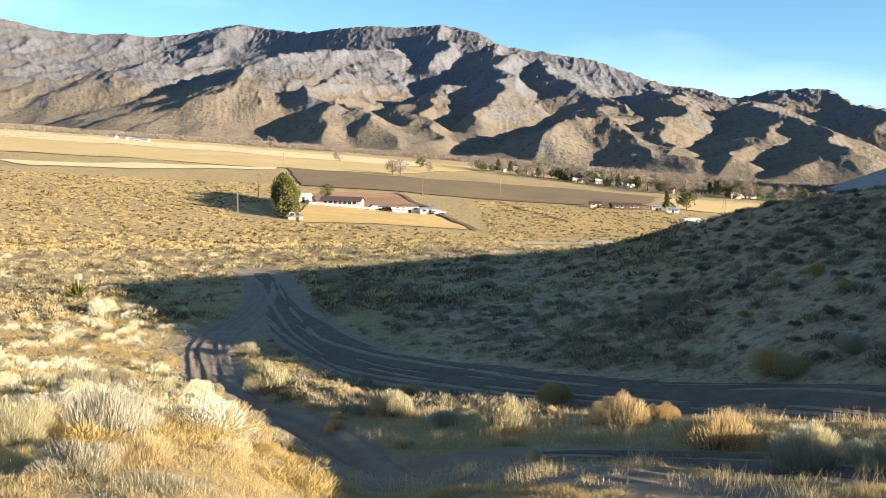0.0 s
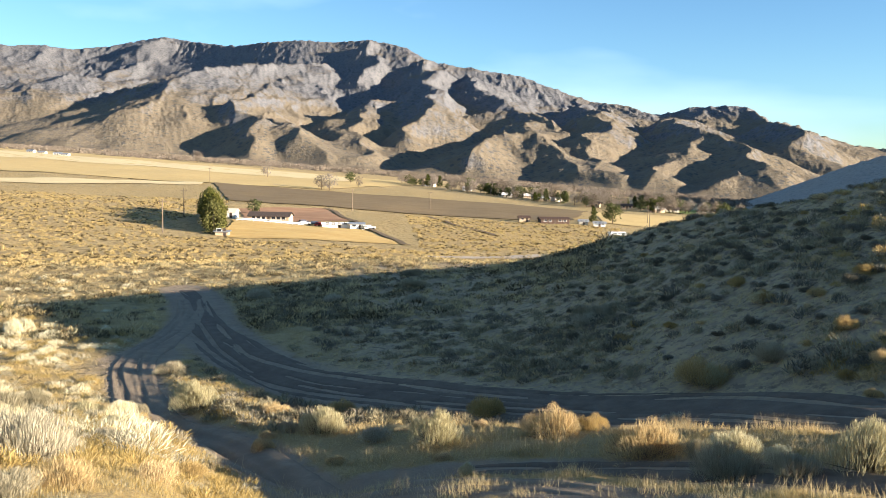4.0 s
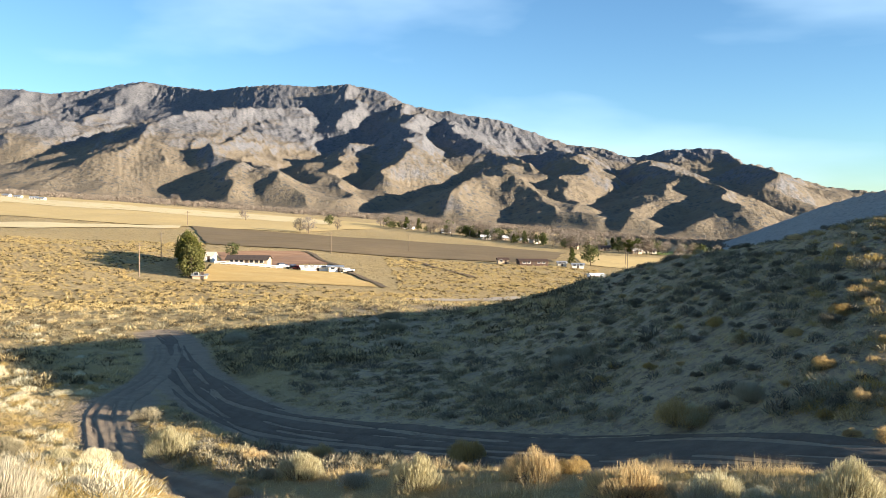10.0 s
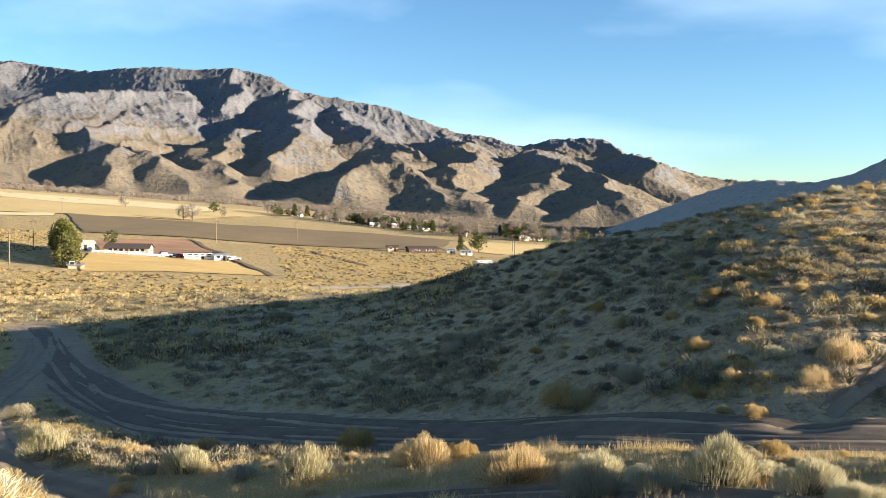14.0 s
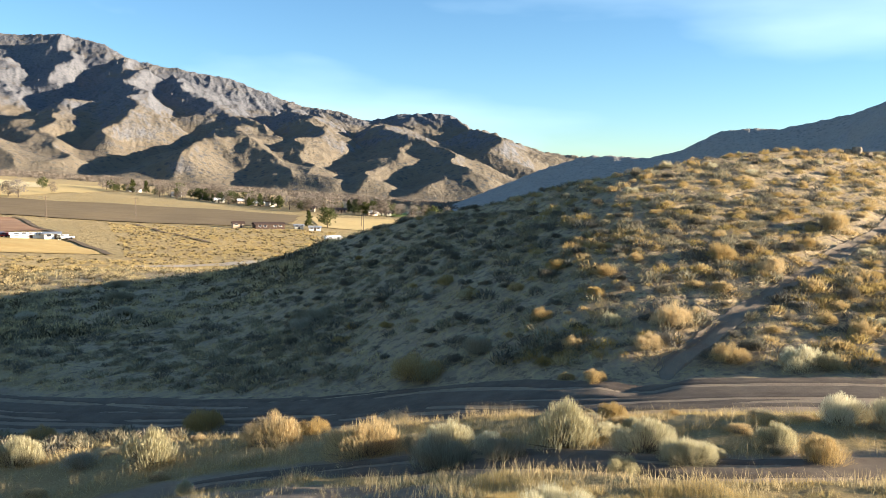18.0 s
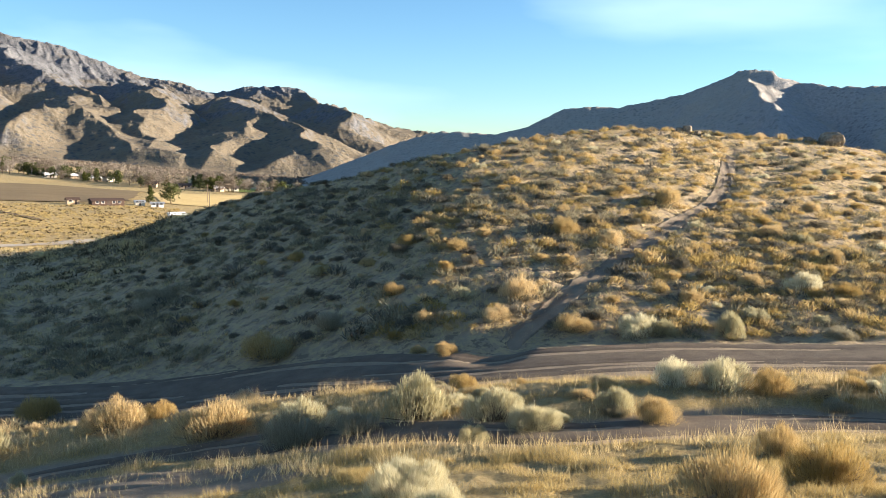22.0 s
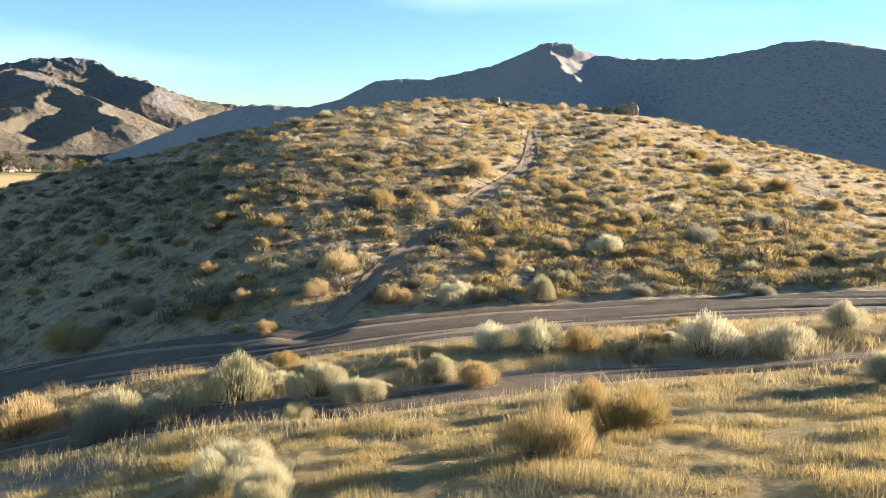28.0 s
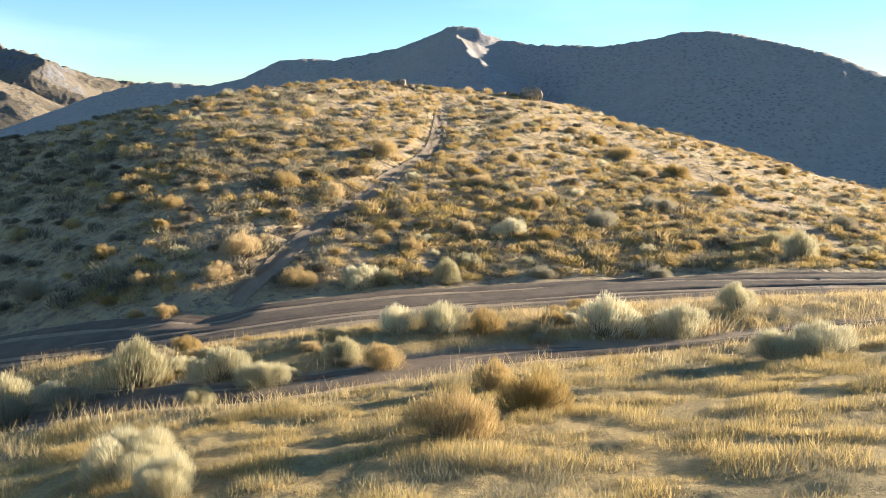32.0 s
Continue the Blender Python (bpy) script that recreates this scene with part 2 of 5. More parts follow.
# ---- the lie of the land: heights by bearing (degrees, left of north) and distance from the lookout ----
def spline(xs, ys):
    """A natural cubic through a few bearings."""
    xs, ys = np.array(xs, float), np.array(ys, float)
    n, h = len(xs), np.diff(xs)
    a, b = np.eye(n), np.zeros(n)
    for i in range(1, n - 1):
        a[i, i - 1:i + 2] = h[i - 1], 2 * (h[i - 1] + h[i]), h[i]
        b[i] = 6 * ((ys[i + 1] - ys[i]) / h[i] - (ys[i] - ys[i - 1]) / h[i - 1])
    m = np.linalg.solve(a, b)

    def at(q):
        q = np.clip(np.asarray(q, float), xs[0], xs[-1])
        i = np.clip(np.searchsorted(xs, q) - 1, 0, n - 2)
        d, e, g = q - xs[i], xs[i + 1] - q, h[i]
        return (m[i] * e ** 3 + m[i + 1] * d ** 3) / (6 * g) + (ys[i] / g - m[i] * g / 6) * e + (ys[i + 1] / g - m[i + 1] * g / 6) * d
    return at


def ease(a, b, q):
    q = np.clip((q - a) / (b - a), 0, 1)
    return q * q * (3 - 2 * q)


ROAD_B = [-180, -130, -100, -78, -66, -55, -48, -40, -30, -24, -15, -4.5, 3, 8, 10.6, 14, 30, 60, 180]
road_r = spline(ROAD_B, [36.0, 35.7, 32.4, 27.61, 25.13, 23.34, 22.54, 21.87, 22.54, 24.33, 26.78, 30.41, 34.28, 41.07, 49.92, 54.01, 55.87, 52.87, 36.0])
road_z = spline(ROAD_B, [-2.0, -2.31, -3.6, -4.41, -4.68, -4.92, -5.01, -5.21, -5.77, -6.39, -7.43, -8.26, -8.93, -9.49, -9.89, -10.06, -9.71, -8.41, -2.0])
GULLY_B = [-180, -120, -90, -76.6, -66.7, -59.5, -52, -44, -33, -23, -12, -4, 3, 8, 11, 14.5, 20, 40, 180]
gully_r = spline(GULLY_B, [22.0, 21.77, 21.43, 18.4, 16.68, 15.95, 14.87, 13.66, 14.24, 15.98, 17.58, 18.38, 19.28, 22.61, 26.5, 32.52, 36.66, 36.26, 22.0])
gully_z = spline(GULLY_B, [-2.0, -2.39, -3.53, -4.01, -4.34, -4.46, -4.47, -4.46, -4.79, -5.53, -6.4, -6.9, -7.38, -7.9, -8.36, -8.84, -8.8, -7.97, -2.0])
CREST_B = [-180, -130, -105, -90, -78, -75.7, -69, -65.5, -62.4, -59, -55.7, -52, -48.6, -45, -41.4, -37.7, -34, -30.5, -27, -23.5, -20, -17, -13.9, -8, 0]
crest_r = spline([-180, -130, -105, -90, -78, -69, -62, -55, -47, -41, -34, -27, -20, -14, 0], [50.0, 51.5, 59.6, 65.6, 66.2, 66.2, 64.8, 62.1, 55.6, 49.8, 44.6, 46.8, 53.7, 62.7, 76.0])
crest_el = spline(CREST_B, [-3, -3, -3.6, -4.0, -3.85, -3.5, -1.75, -1.0, -0.3, 0.55, 1.15, 1.35, 1.6, 1.68, 1.38, 0.7, -0.1, -0.9, -1.9, -2.6, -3.45, -4.4, -5.3, -6.6, -7.4])


def valley(x, y):
    return -27.5 - 0.052 * x + 0.0085 * y - 8e-6 * np.minimum(x, 0) ** 2


def land(x, y):
    """The height of the ground, without the mountains."""
    x, y = np.asarray(x, float), np.asarray(y, float)
    r = np.hypot(x, y)
    b = np.degrees(np.arctan2(-x, y))
    gr, gz, rr, rz = gully_r(b), gully_z(b), road_r(b), road_z(b)
    lit = ease(9, 22, b) * ease(75, 50, b)
    # the slope under the lookout, its cut edge, the gully track, the strip and the road
    bank = gr - 1.5
    zb = gz + (0.28 + 0.34 * ease(5, -2, b) * ease(-24, -11, b) + 0.12 * ease(-11, -24, b)) * (1 - lit)
    q = np.clip(r / bank, 0, 1)
    near = -1.7 + (zb + 1.7) * (0.8 * q + 0.2 * q * q * (3 - 2 * q))
    z = np.where(r < bank, near, zb + (gz - zb) * ease(0, 0.75, r - bank))
    strip = ease(0, 0.22, (r - gr - 1.1) / (rr - gr)) * ease(0.62, 0.40, (r - gr - 1.1) / (rr - gr)) * 0.22 * (1 - lit)
    t = np.clip((r - gr - 0.8) / np.maximum(rr - 2.2 - gr - 0.8, 1), 0, 1)
    z = np.where(r > gr + 0.8, gz + (rz - gz) * t + strip, z)
    # the hill beyond the road, or open ground sloping off to the valley
    foot, cr = rr + 2.2, crest_r(b)
    cz = cr * np.tan(np.radians(crest_el(b)))
    u = (r - foot) / np.maximum(cr - foot, 1)
    uc = np.clip(u, 0, 1)
    flat = ease(-24, -42, b)
    rise = rz + (cz - rz) * ((1.51 - 0.53 * flat) * uc - (1.08 - 1.10 * flat) * uc * uc + 0.57 * (1 - flat) * uc ** 3)
    over = cz - 0.09 * (cr - foot) * np.clip(u - 1, 0, None) ** 2 / (0.35 + np.clip(u - 1, 0, None)) * 2.4
    hill = np.where(u < 1, rise, over)
    plain = rz - 0.034 * np.clip(r - foot, 0, None) - 0.012 * np.clip(r - 90, 0, None)
    w = ease(-2, -16, b) * ease(-175, -140, b)
    far = plain + (hill - plain) * w
    z = np.where(r > foot - 0.4, np.where(r < foot, rz + (far - rz) * ease(foot - 0.4, foot, r), far), z)
    k = ease(85, 250, r)
    return z * (1 - k) + valley(x, y) * k
# ---- meshes from arrays ----
def mesh_of(name, verts, faces, material, smooth=False, attrs=()):
    me = bpy.data.meshes.new(name)
    verts, faces = np.asarray(verts, np.float32), np.asarray(faces, np.int32)
    k = faces.shape[1]
    me.vertices.add(len(verts))
    me.vertices.foreach_set("co", verts.ravel())
    me.loops.add(faces.size)
    me.loops.foreach_set("vertex_index", faces.ravel())
    me.polygons.add(len(faces))
    me.polygons.foreach_set("loop_start", np.arange(0, faces.size, k, dtype=np.int32))
    me.polygons.foreach_set("use_smooth", np.full(len(faces), smooth))
    for key, values in attrs:
        a = me.attributes.new(key, "FLOAT", "POINT")
        a.data.foreach_set("value", np.asarray(values, np.float32).ravel())
    me.materials.append(material)
    me.update(calc_edges=True)
    me.validate()
    return me


def grid_faces(rows, cols, wrap=False):
    i, j = np.meshgrid(np.arange(rows - 1), np.arange(cols if wrap else cols - 1), indexing="ij")
    a, b = i * cols + j, i * cols + (j + 1) % cols
    return np.stack([a, b, b + cols, a + cols], -1).reshape(-1, 4)


LATTICE = np.random.RandomState(7).rand(256, 256) * 2 * math.pi


def gradient_noise(x, y):
    xi, yi = np.floor(x).astype(int), np.floor(y).astype(int)
    fx, fy = x - xi, y - yi
    u, v = fx * fx * fx * (fx * (fx * 6 - 15) + 10), fy * fy * fy * (fy * (fy * 6 - 15) + 10)

    def corner(dx, dy):
        a = LATTICE[(xi + dx) % 256, (yi + dy) % 256]
        return np.cos(a) * (fx - dx) + np.sin(a) * (fy - dy)
    top = corner(0, 0) * (1 - u) + corner(1, 0) * u
    low = corner(0, 1) * (1 - u) + corner(1, 1) * u
    return (top * (1 - v) + low * v) * 1.5


def fbm(x, y, octaves=4, gain=0.5):
    s, a = 0, 1.0
    for o in range(octaves):
        s = s + a * gradient_noise(x + 17.3 * o, y - 9.1 * o)
        x, y, a = x * 2.03, y * 2.03, a * gain
    return s


def ridged(x, y, octaves=4, gain=0.5):
    s, a, w = 0, 1.0, 1.0
    for o in range(octaves):
        n = (1 - np.abs(gradient_noise(x + 31.7 * o, y + 12.9 * o)) * 1.4) ** 2
        s = s + a * n * w
        w = np.clip(n, 0.2, 1)
        x, y, a = x * 2.07, y * 2.07, a * gain
    return s


# ---- ground ----
def polar(b, r):
    return -r * np.sin(np.radians(b)), r * np.cos(np.radians(b))


def smooth_path(pts, step=0.25):
    pts = np.array(pts, float)
    d = np.concatenate([[0], np.cumsum(np.hypot(*np.diff(pts, axis=0).T))])
    s = np.arange(0, d[-1], step)
    return np.stack([spline(d, pts[:, 0])(s), spline(d, pts[:, 1])(s)], -1)


bs = np.arange(-110, 2.1, 3.0)
ROAD = smooth_path(np.concatenate([np.stack(polar(bs, road_r(bs)), -1), [(-3.4, 36.6), (-5.6, 40.6), (-7.7, 46.0), (-9.5, 51.2), (-11.4, 58.7), (-13.5, 66.5), (-15.5, 72.6)]]))
bs = np.arange(-100, 1.1, 3.0)
GULLY = smooth_path(np.stack(polar(bs, gully_r(bs)), -1))
TRACK = smooth_path([(-13.6, 66.5), (-11.4, 53.8), (-11.1, 45.6), (-10.2, 37.8), (-8.5, 32.2), (-6.4, 27.4), (-4.6, 25.0), (-2.7, 21.5), (-1.0, 17.8), (2.4, 14.4), (4.4, 11.6)])
TRAIL = smooth_path([(13.3, 18.2), (15.2, 19.5), (16.9, 20.2), (19.1, 21.2), (21.7, 22.3), (24.3, 23.4), (28.0, 25.0), (31.4, 26.5), (35.0, 28.9), (38.9, 31.9), (42.2, 34.6)])
SIDE = smooth_path([(50.0, 30.4), (49.7, 25.5), (46.6, 20.1), (42.0, 14.7), (36.0, 10.1), (32.6, 8.1)])
FORK = smooth_path([(53.4, 33.9), (51.3, 28.9), (45.6, 20.2), (41.8, 13.1), (39.6, 6.0), (37.9, 1.3)])


def nearness(x, y, path, width):
    """1 on the path's line, 0 from width metres off."""
    x, y = np.asarray(x, float), np.asarray(y, float)
    if x.size < 64:
        d = (x[..., None] - path[::4, 0]) ** 2 + (y[..., None] - path[::4, 1]) ** 2
        return np.clip(1 - np.sqrt(d.min(-1)) / width, 0, 1)
    best = np.full(x.shape, 1e9)
    for px, py in path[::4]:
        np.minimum(best, (x - px) ** 2 + (y - py) ** 2, out=best)
    return np.clip(1 - np.sqrt(best) / width, 0, 1)


def bareness(x, y):
    x, y = np.asarray(x, float), np.asarray(y, float)
    out = np.zeros(x.shape)
    near = np.hypot(x, y) < 110
    if near.any():
        a, b = x[near], y[near]
        v = np.maximum.reduce([np.clip(nearness(a, b, ROAD, 2.7) * 2.0, 0, 1), np.clip(nearness(a, b, GULLY, 1.7) * 2, 0, 1), np.clip(nearness(a, b, TRACK, 1.5) * 2, 0, 1), np.clip(nearness(a, b, TRAIL, 0.6) * 1.2, 0, 0.35),
                               np.clip(nearness(a, b, SIDE, 0.8) * 1.2, 0, 0.4), np.clip(nearness(a, b, FORK, 0.8) * 1.2, 0, 0.4)])
        jx, jy = -10.6, 41.0
        v = np.maximum(v, np.clip(1.1 - np.hypot((a - jx) / 3.0, (b - jy) / 7.0), 0, 1))
        out[near] = v
    return out


def hilliness(x, y):
    """1 on the hill beyond the road, fading out to the open flats."""
    r, b = np.hypot(x, y), np.degrees(np.arctan2(-x, y))
    return ease(-1.0, 1.5, r - road_r(b) - 1.0) * ease(9, -4, b) * ease(-170, -140, b) * ease(110, 75, r)


def relief(x, y):
    r = np.hypot(x, y)
    h = hilliness(x, y)
    return ((0.035 + 0.055 * h) * fbm(x * 0.35, y * 0.35, 3) + (0.03 + 0.035 * h) * fbm(x * 1.9, y * 1.9, 3)) * np.clip(r / 6, 0, 1) + 0.9 * fbm(x * 0.012, y * 0.012, 3) * ease(90, 300, r)


def ground_at(x, y):
    x, y = np.asarray(x, float), np.asarray(y, float)
    k = 1 - 0.75 * bareness(x, y)
    trail = np.zeros(x.shape)
    near = np.hypot(x, y) < 60
    if near.any():
        trail[near] = ease(0, 0.7, nearness(x[near], y[near], TRAIL, 1.1)) * 0.13 + ease(0, 0.8, nearness(x[near], y[near], SIDE, 0.8)) * 0.08 + ease(0, 0.8, nearness(x[near], y[near], FORK, 0.8)) * 0.08
    return land(x, y) + relief(x, y) * k - trail


bear = np.concatenate([np.arange(34, -86, -0.25), np.arange(-86, -326, -3.0)])
dist = np.concatenate([[0.0], np.geomspace(0.8, 62, 300), np.geomspace(63.5, 4950, 150)])
gb, gd = np.meshgrid(bear, dist)
gx, gy = polar(gb, gd)
gz = ground_at(gx, gy)
ground = new("ground", mesh_of("ground", np.stack([gx, gy, gz], -1).reshape(-1, 3), grid_faces(len(dist), len(bear), True)[:, ::-1], MAT_SOIL, True, [("bare", bareness(gx, gy)), ("hill", hilliness(gx, gy)), ("scrub", (0.55 * ease(20, 30, np.hypot(gx, gy)) + 0.45 * ease(45, 130, np.hypot(gx, gy))) * ease(900, 500, np.hypot(gx, gy)))]))
tagged(ground, "dry tan grassland with bare sandy soil, sloping to a valley", "ground", kind="structure")


def dirt_strip(name, path, width, ruts, label, seed, depth=0.085, lift=0.035, material=None, taper=0.0):
    """A wheel-worn track laid over the ground: ruts run along it, its edges sink into the soil."""
    rnd = np.random.RandomState(seed)
    tan = np.gradient(path, axis=0)
    tan /= np.linalg.norm(tan, axis=1)[:, None]
    side = np.stack([tan[:, 1], -tan[:, 0]], -1)
    v = np.linspace(-1, 1, 49)
    s = np.arange(len(path)) * 0.25
    wob = width * (1 + 0.16 * fbm(s * 0.12, s * 0 + seed, 3)) * (1 - taper * ease(s[-1] - 34, s[-1] - 8, s))
    off = v[None] * wob[:, None]
    x, y = path[:, None, 0] + side[:, None, 0] * off, path[:, None, 1] + side[:, None, 1] * off
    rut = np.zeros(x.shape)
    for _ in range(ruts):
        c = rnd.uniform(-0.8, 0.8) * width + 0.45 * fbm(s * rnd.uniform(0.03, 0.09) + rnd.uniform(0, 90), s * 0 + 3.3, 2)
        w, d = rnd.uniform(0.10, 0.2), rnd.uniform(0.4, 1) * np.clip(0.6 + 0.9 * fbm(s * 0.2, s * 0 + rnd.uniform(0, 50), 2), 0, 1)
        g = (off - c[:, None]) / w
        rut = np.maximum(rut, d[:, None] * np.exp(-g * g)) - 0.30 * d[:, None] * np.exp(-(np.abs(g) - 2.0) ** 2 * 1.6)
    edge = ease(1.0, 0.72, np.abs(v))[None] * ease(0, 2.5, s)[:, None] * ease(s[-1], s[-1] - 2.5, s)[:, None]
    z = ground_at(x, y) + lift * edge - 0.10 * (1 - edge) - depth * rut * edge + 0.012 * fbm(x * 6, y * 6, 2)
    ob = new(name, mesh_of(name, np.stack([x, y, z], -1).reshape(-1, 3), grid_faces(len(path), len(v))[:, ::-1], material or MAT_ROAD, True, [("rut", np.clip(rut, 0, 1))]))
    return tagged(ob, label, "dirt road", kind="structure")


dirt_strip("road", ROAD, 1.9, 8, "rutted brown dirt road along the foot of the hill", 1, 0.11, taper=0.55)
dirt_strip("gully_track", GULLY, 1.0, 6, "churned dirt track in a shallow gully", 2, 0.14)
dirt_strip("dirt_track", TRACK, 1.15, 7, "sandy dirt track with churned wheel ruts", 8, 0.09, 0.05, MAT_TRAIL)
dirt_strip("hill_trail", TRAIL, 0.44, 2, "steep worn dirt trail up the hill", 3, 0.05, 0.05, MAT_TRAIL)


# ---- mountains ----
def spur(x, y, pts, fall, sharp=1.0):
    """A ridge line of (bearing, distance, elevation angle) that falls off to both sides."""
    p = []
    for b, r, e in pts:
        px, py = polar(b, r)
        p.append((px, py, r * math.tan(radians(e))))
    out = np.full(x.shape, -1e4)
    for (x0, y0, z0), (x1, y1, z1) in zip(p, p[1:]):
        dx, dy = x1 - x0, y1 - y0
        t = np.clip(((x - x0) * dx + (y - y0) * dy) / (dx * dx + dy * dy), 0, 1)
        d = np.hypot(x - x0 - t * dx, y - y0 - t * dy)
        np.maximum(out, z0 + (z1 - z0) * t - fall * d ** sharp, out=out)
    return out


def soft_max(a, b, k):
    h = np.clip(0.5 + 0.5 * (a - b) / k, 0, 1)
    return b + (a - b) * h + k * h * (1 - h)


range_foot = spline([-40, -23, -15, -5, 6, 12, 27, 36], [1150, 1200, 1260, 1360, 1460, 1520, 1720, 1800])
range_far = spline([-40, -32, -26, -22, -19, -15, -10, -3, 0, 5, 9, 12, 20, 36], [2350, 2400, 2500, 2600, 2600, 2700, 2850, 3000, 3200, 3400, 3700, 4100, 4250, 4300])
SKY_B = [-42, -36, -31.8, -30, -27.8, -25.9, -24.7, -23.4, -21.2, -20.0, -18.9, -17.7, -16, -13.8, -11.8, -9.3, -6.1, -3.4, -2.1, 0.4, 2.6, 5.1, 7.2, 8.8, 11.5, 13.2, 16.2, 18.4, 20, 21.7, 23.6, 26.5, 30, 36]
SKY_E = [0.4, 0.8, 1.25, 1.40, 1.93, 2.66, 2.84, 3.80, 3.82, 3.72, 3.36, 3.26, 3.82, 4.05, 4.72, 5.60, 6.02, 6.44, 7.2, 7.68, 7.44, 7.5, 7.24, 6.92, 7.08, 7.28, 6.52, 6.2, 6.38, 6.2, 6.25, 6.8, 7.0, 6.8]


def range_height(x, y):
    r = np.hypot(x, y)
    b = np.degrees(np.arctan2(-x, y))
    rf, rs = range_foot(b), range_far(b)
    zf = valley(x * rf / r, y * rf / r)
    zs = rs * np.tan(np.radians(np.mean([np.interp(b + d, SKY_B, SKY_E) for d in (-1.2, -0.6, 0, 0.6, 1.2)], axis=0)))
    wx, wy = x + 45 * fbm(x * 0.004, y * 0.004, 3), y + 70 * fbm(x * 0.003 + 40, y * 0.003, 3)
    u = np.clip((r - rf) / (rs - rf), 0, None)
    body = zf + (zs - zf) * np.where(u < 1, u ** 2.0, 1 - 0.8 * (u - 1)) - 30 * ease(0, 0.12, u) * ease(0.55, 0.2, u)
    parts = [
        ([(3.3, 2950, 6.05), (5.4, 2800, 5.85), (8.7, 2600, 5.96), (11.0, 2250, 5.26), (13.2, 2000, 3.93), (16.3, 1800, 2.44), (18.5, 1690, 1.24)], 0.40),
        ([(6.9, 2450, 4.83), (8.3, 1950, 3.62), (7.4, 1700, 1.97), (6.7, 1470, -0.11)], 0.55),
        ([(6.9, 2200, 3.77), (5.8, 1760, 2.11), (4.5, 1690, 1.82), (2.8, 1550, 0.76), (0.7, 1420, -0.29)], 0.52),
        ([(-2.5, 2700, 5.20), (-2.3, 2250, 3.77), (-0.8, 2150, 4.04), (1.0, 1950, 3.18), (1.6, 1750, 1.91), (0.6, 1500, 0.29)], 0.55),
        ([(0.2, 3150, 7.61), (0.4, 2850, 6.21), (1.1, 2600, 4.96)], 0.80),
        ([(-3.2, 2950, 6.62), (-3.8, 2250, 4.72), (-3.5, 1950, 3.44), (-2.3, 1700, 1.98)], 0.62),
        ([(-5.8, 2700, 5.59), (-8.3, 2150, 3.85), (-10.3, 1950, 3.12), (-12.0, 1700, 1.76)], 0.50),
        ([(-9.4, 1900, 2.97), (-10.7, 1650, 2.06), (-7.9, 1600, 1.85), (-6.1, 1520, 1.35), (-4.1, 1420, -0.06)], 0.46),
        ([(-10.7, 1650, 2.06), (-11.7, 1560, 1.68), (-13.6, 1400, 0.26), (-16.0, 1270, -1.28)], 0.46),
        ([(-13.8, 2500, 3.87), (-14.9, 1800, 2.83), (-14.6, 1560, 1.44), (-15.4, 1300, -0.84)], 0.50),
        ([(-19.0, 2300, 3.19), (-21.2, 1640, 2.35), (-19.1, 1460, 0.97), (-16.6, 1270, -1.06)], 0.50),
        ([(-21.2, 1640, 2.35), (-22.9, 1500, 1.29), (-24.7, 1360, 0.31)], 0.50),
        ([(-21.9, 1480, 0.84), (-22.6, 1340, -0.36), (-20.5, 1290, -1.06), (-18.6, 1250, -1.39)], 0.50),
        ([(-24.3, 2500, 3.50), (-25.7, 2050, 2.75), (-26.5, 1750, 1.55)], 0.50),
        ([(24.9, 2500, 2.63), (22.7, 2620, 3.88), (19.2, 2650, 4.81), (16.6, 2700, 4.55), (13.9, 2800, 4.59), (11.8, 3000, 4.95)], 0.42),
        ([(20.0, 4200, 6.39), (21.2, 3700, 4.61), (22.8, 3300, 3.22)], 0.45),
        ([(13.2, 4150, 7.29), (14.2, 3800, 5.95), (15.9, 3500, 4.85)], 0.45),
        ([(24.8, 4250, 6.50), (25.7, 3700, 5.01), (26.4, 3200, 3.70)], 0.45),
    ]
    z = body
    for pts, fall in parts:
        z = soft_max(z, spur(wx, wy, pts, fall * 0.9), 14)
    h = np.clip((z - zf) / 200, 0, 1.4)
    rough = ridged(wx / 85, wy / 210, 5, 0.5)
    crag = ridged(x / 34 + 5, y / 60, 4, 0.55)
    z = z + np.clip(h, 0, 0.9) * 9 * (rough - rough.mean()) + np.clip(h, 0.04, 1) * 2.2 * (crag - crag.mean()) + 1.3 * np.clip(h * 3, 0, 1) * fbm(x / 9, y / 12, 2)
    brow = np.tan(np.radians(np.interp(b, SKY_B, SKY_E)))
    jag = 5 * fbm(b * 2.6, r * 0.004, 4)
    z = soft_max(z, rs * brow - 0.42 * np.abs(r - rs) + 3.5 * (crag - crag.mean()), 8)
    z = -soft_max(-z, -(r * brow + jag), 6)
    low = valley(x, y) - 0.05 * np.clip(rf - r, 0, None) - 2
    return low + (z - low) * ease(0, 0.05, u), h


def mountain(name, height, b0, b1, db, r0, r1, rows, material, label):
    bb, rr = np.meshgrid(np.arange(b0, b1, -db), np.geomspace(r0, r1, rows))
    x, y = polar(bb, rr)
    z, h = height(x, y)
    ob = new(name, mesh_of(name, np.stack([x, y, z], -1).reshape(-1, 3), grid_faces(*bb.shape)[:, ::-1], material, True, [("high", np.clip(h, 0, 1))]))
    return tagged(ob, label, "mountain", kind="structure")


mountain("mountain_range", range_height, 36, -42, 0.065, 1100, 4700, 280, MAT_RANGE, "rugged granite mountain range tinted hazy blue, with golden grass spurs and deep shadows")

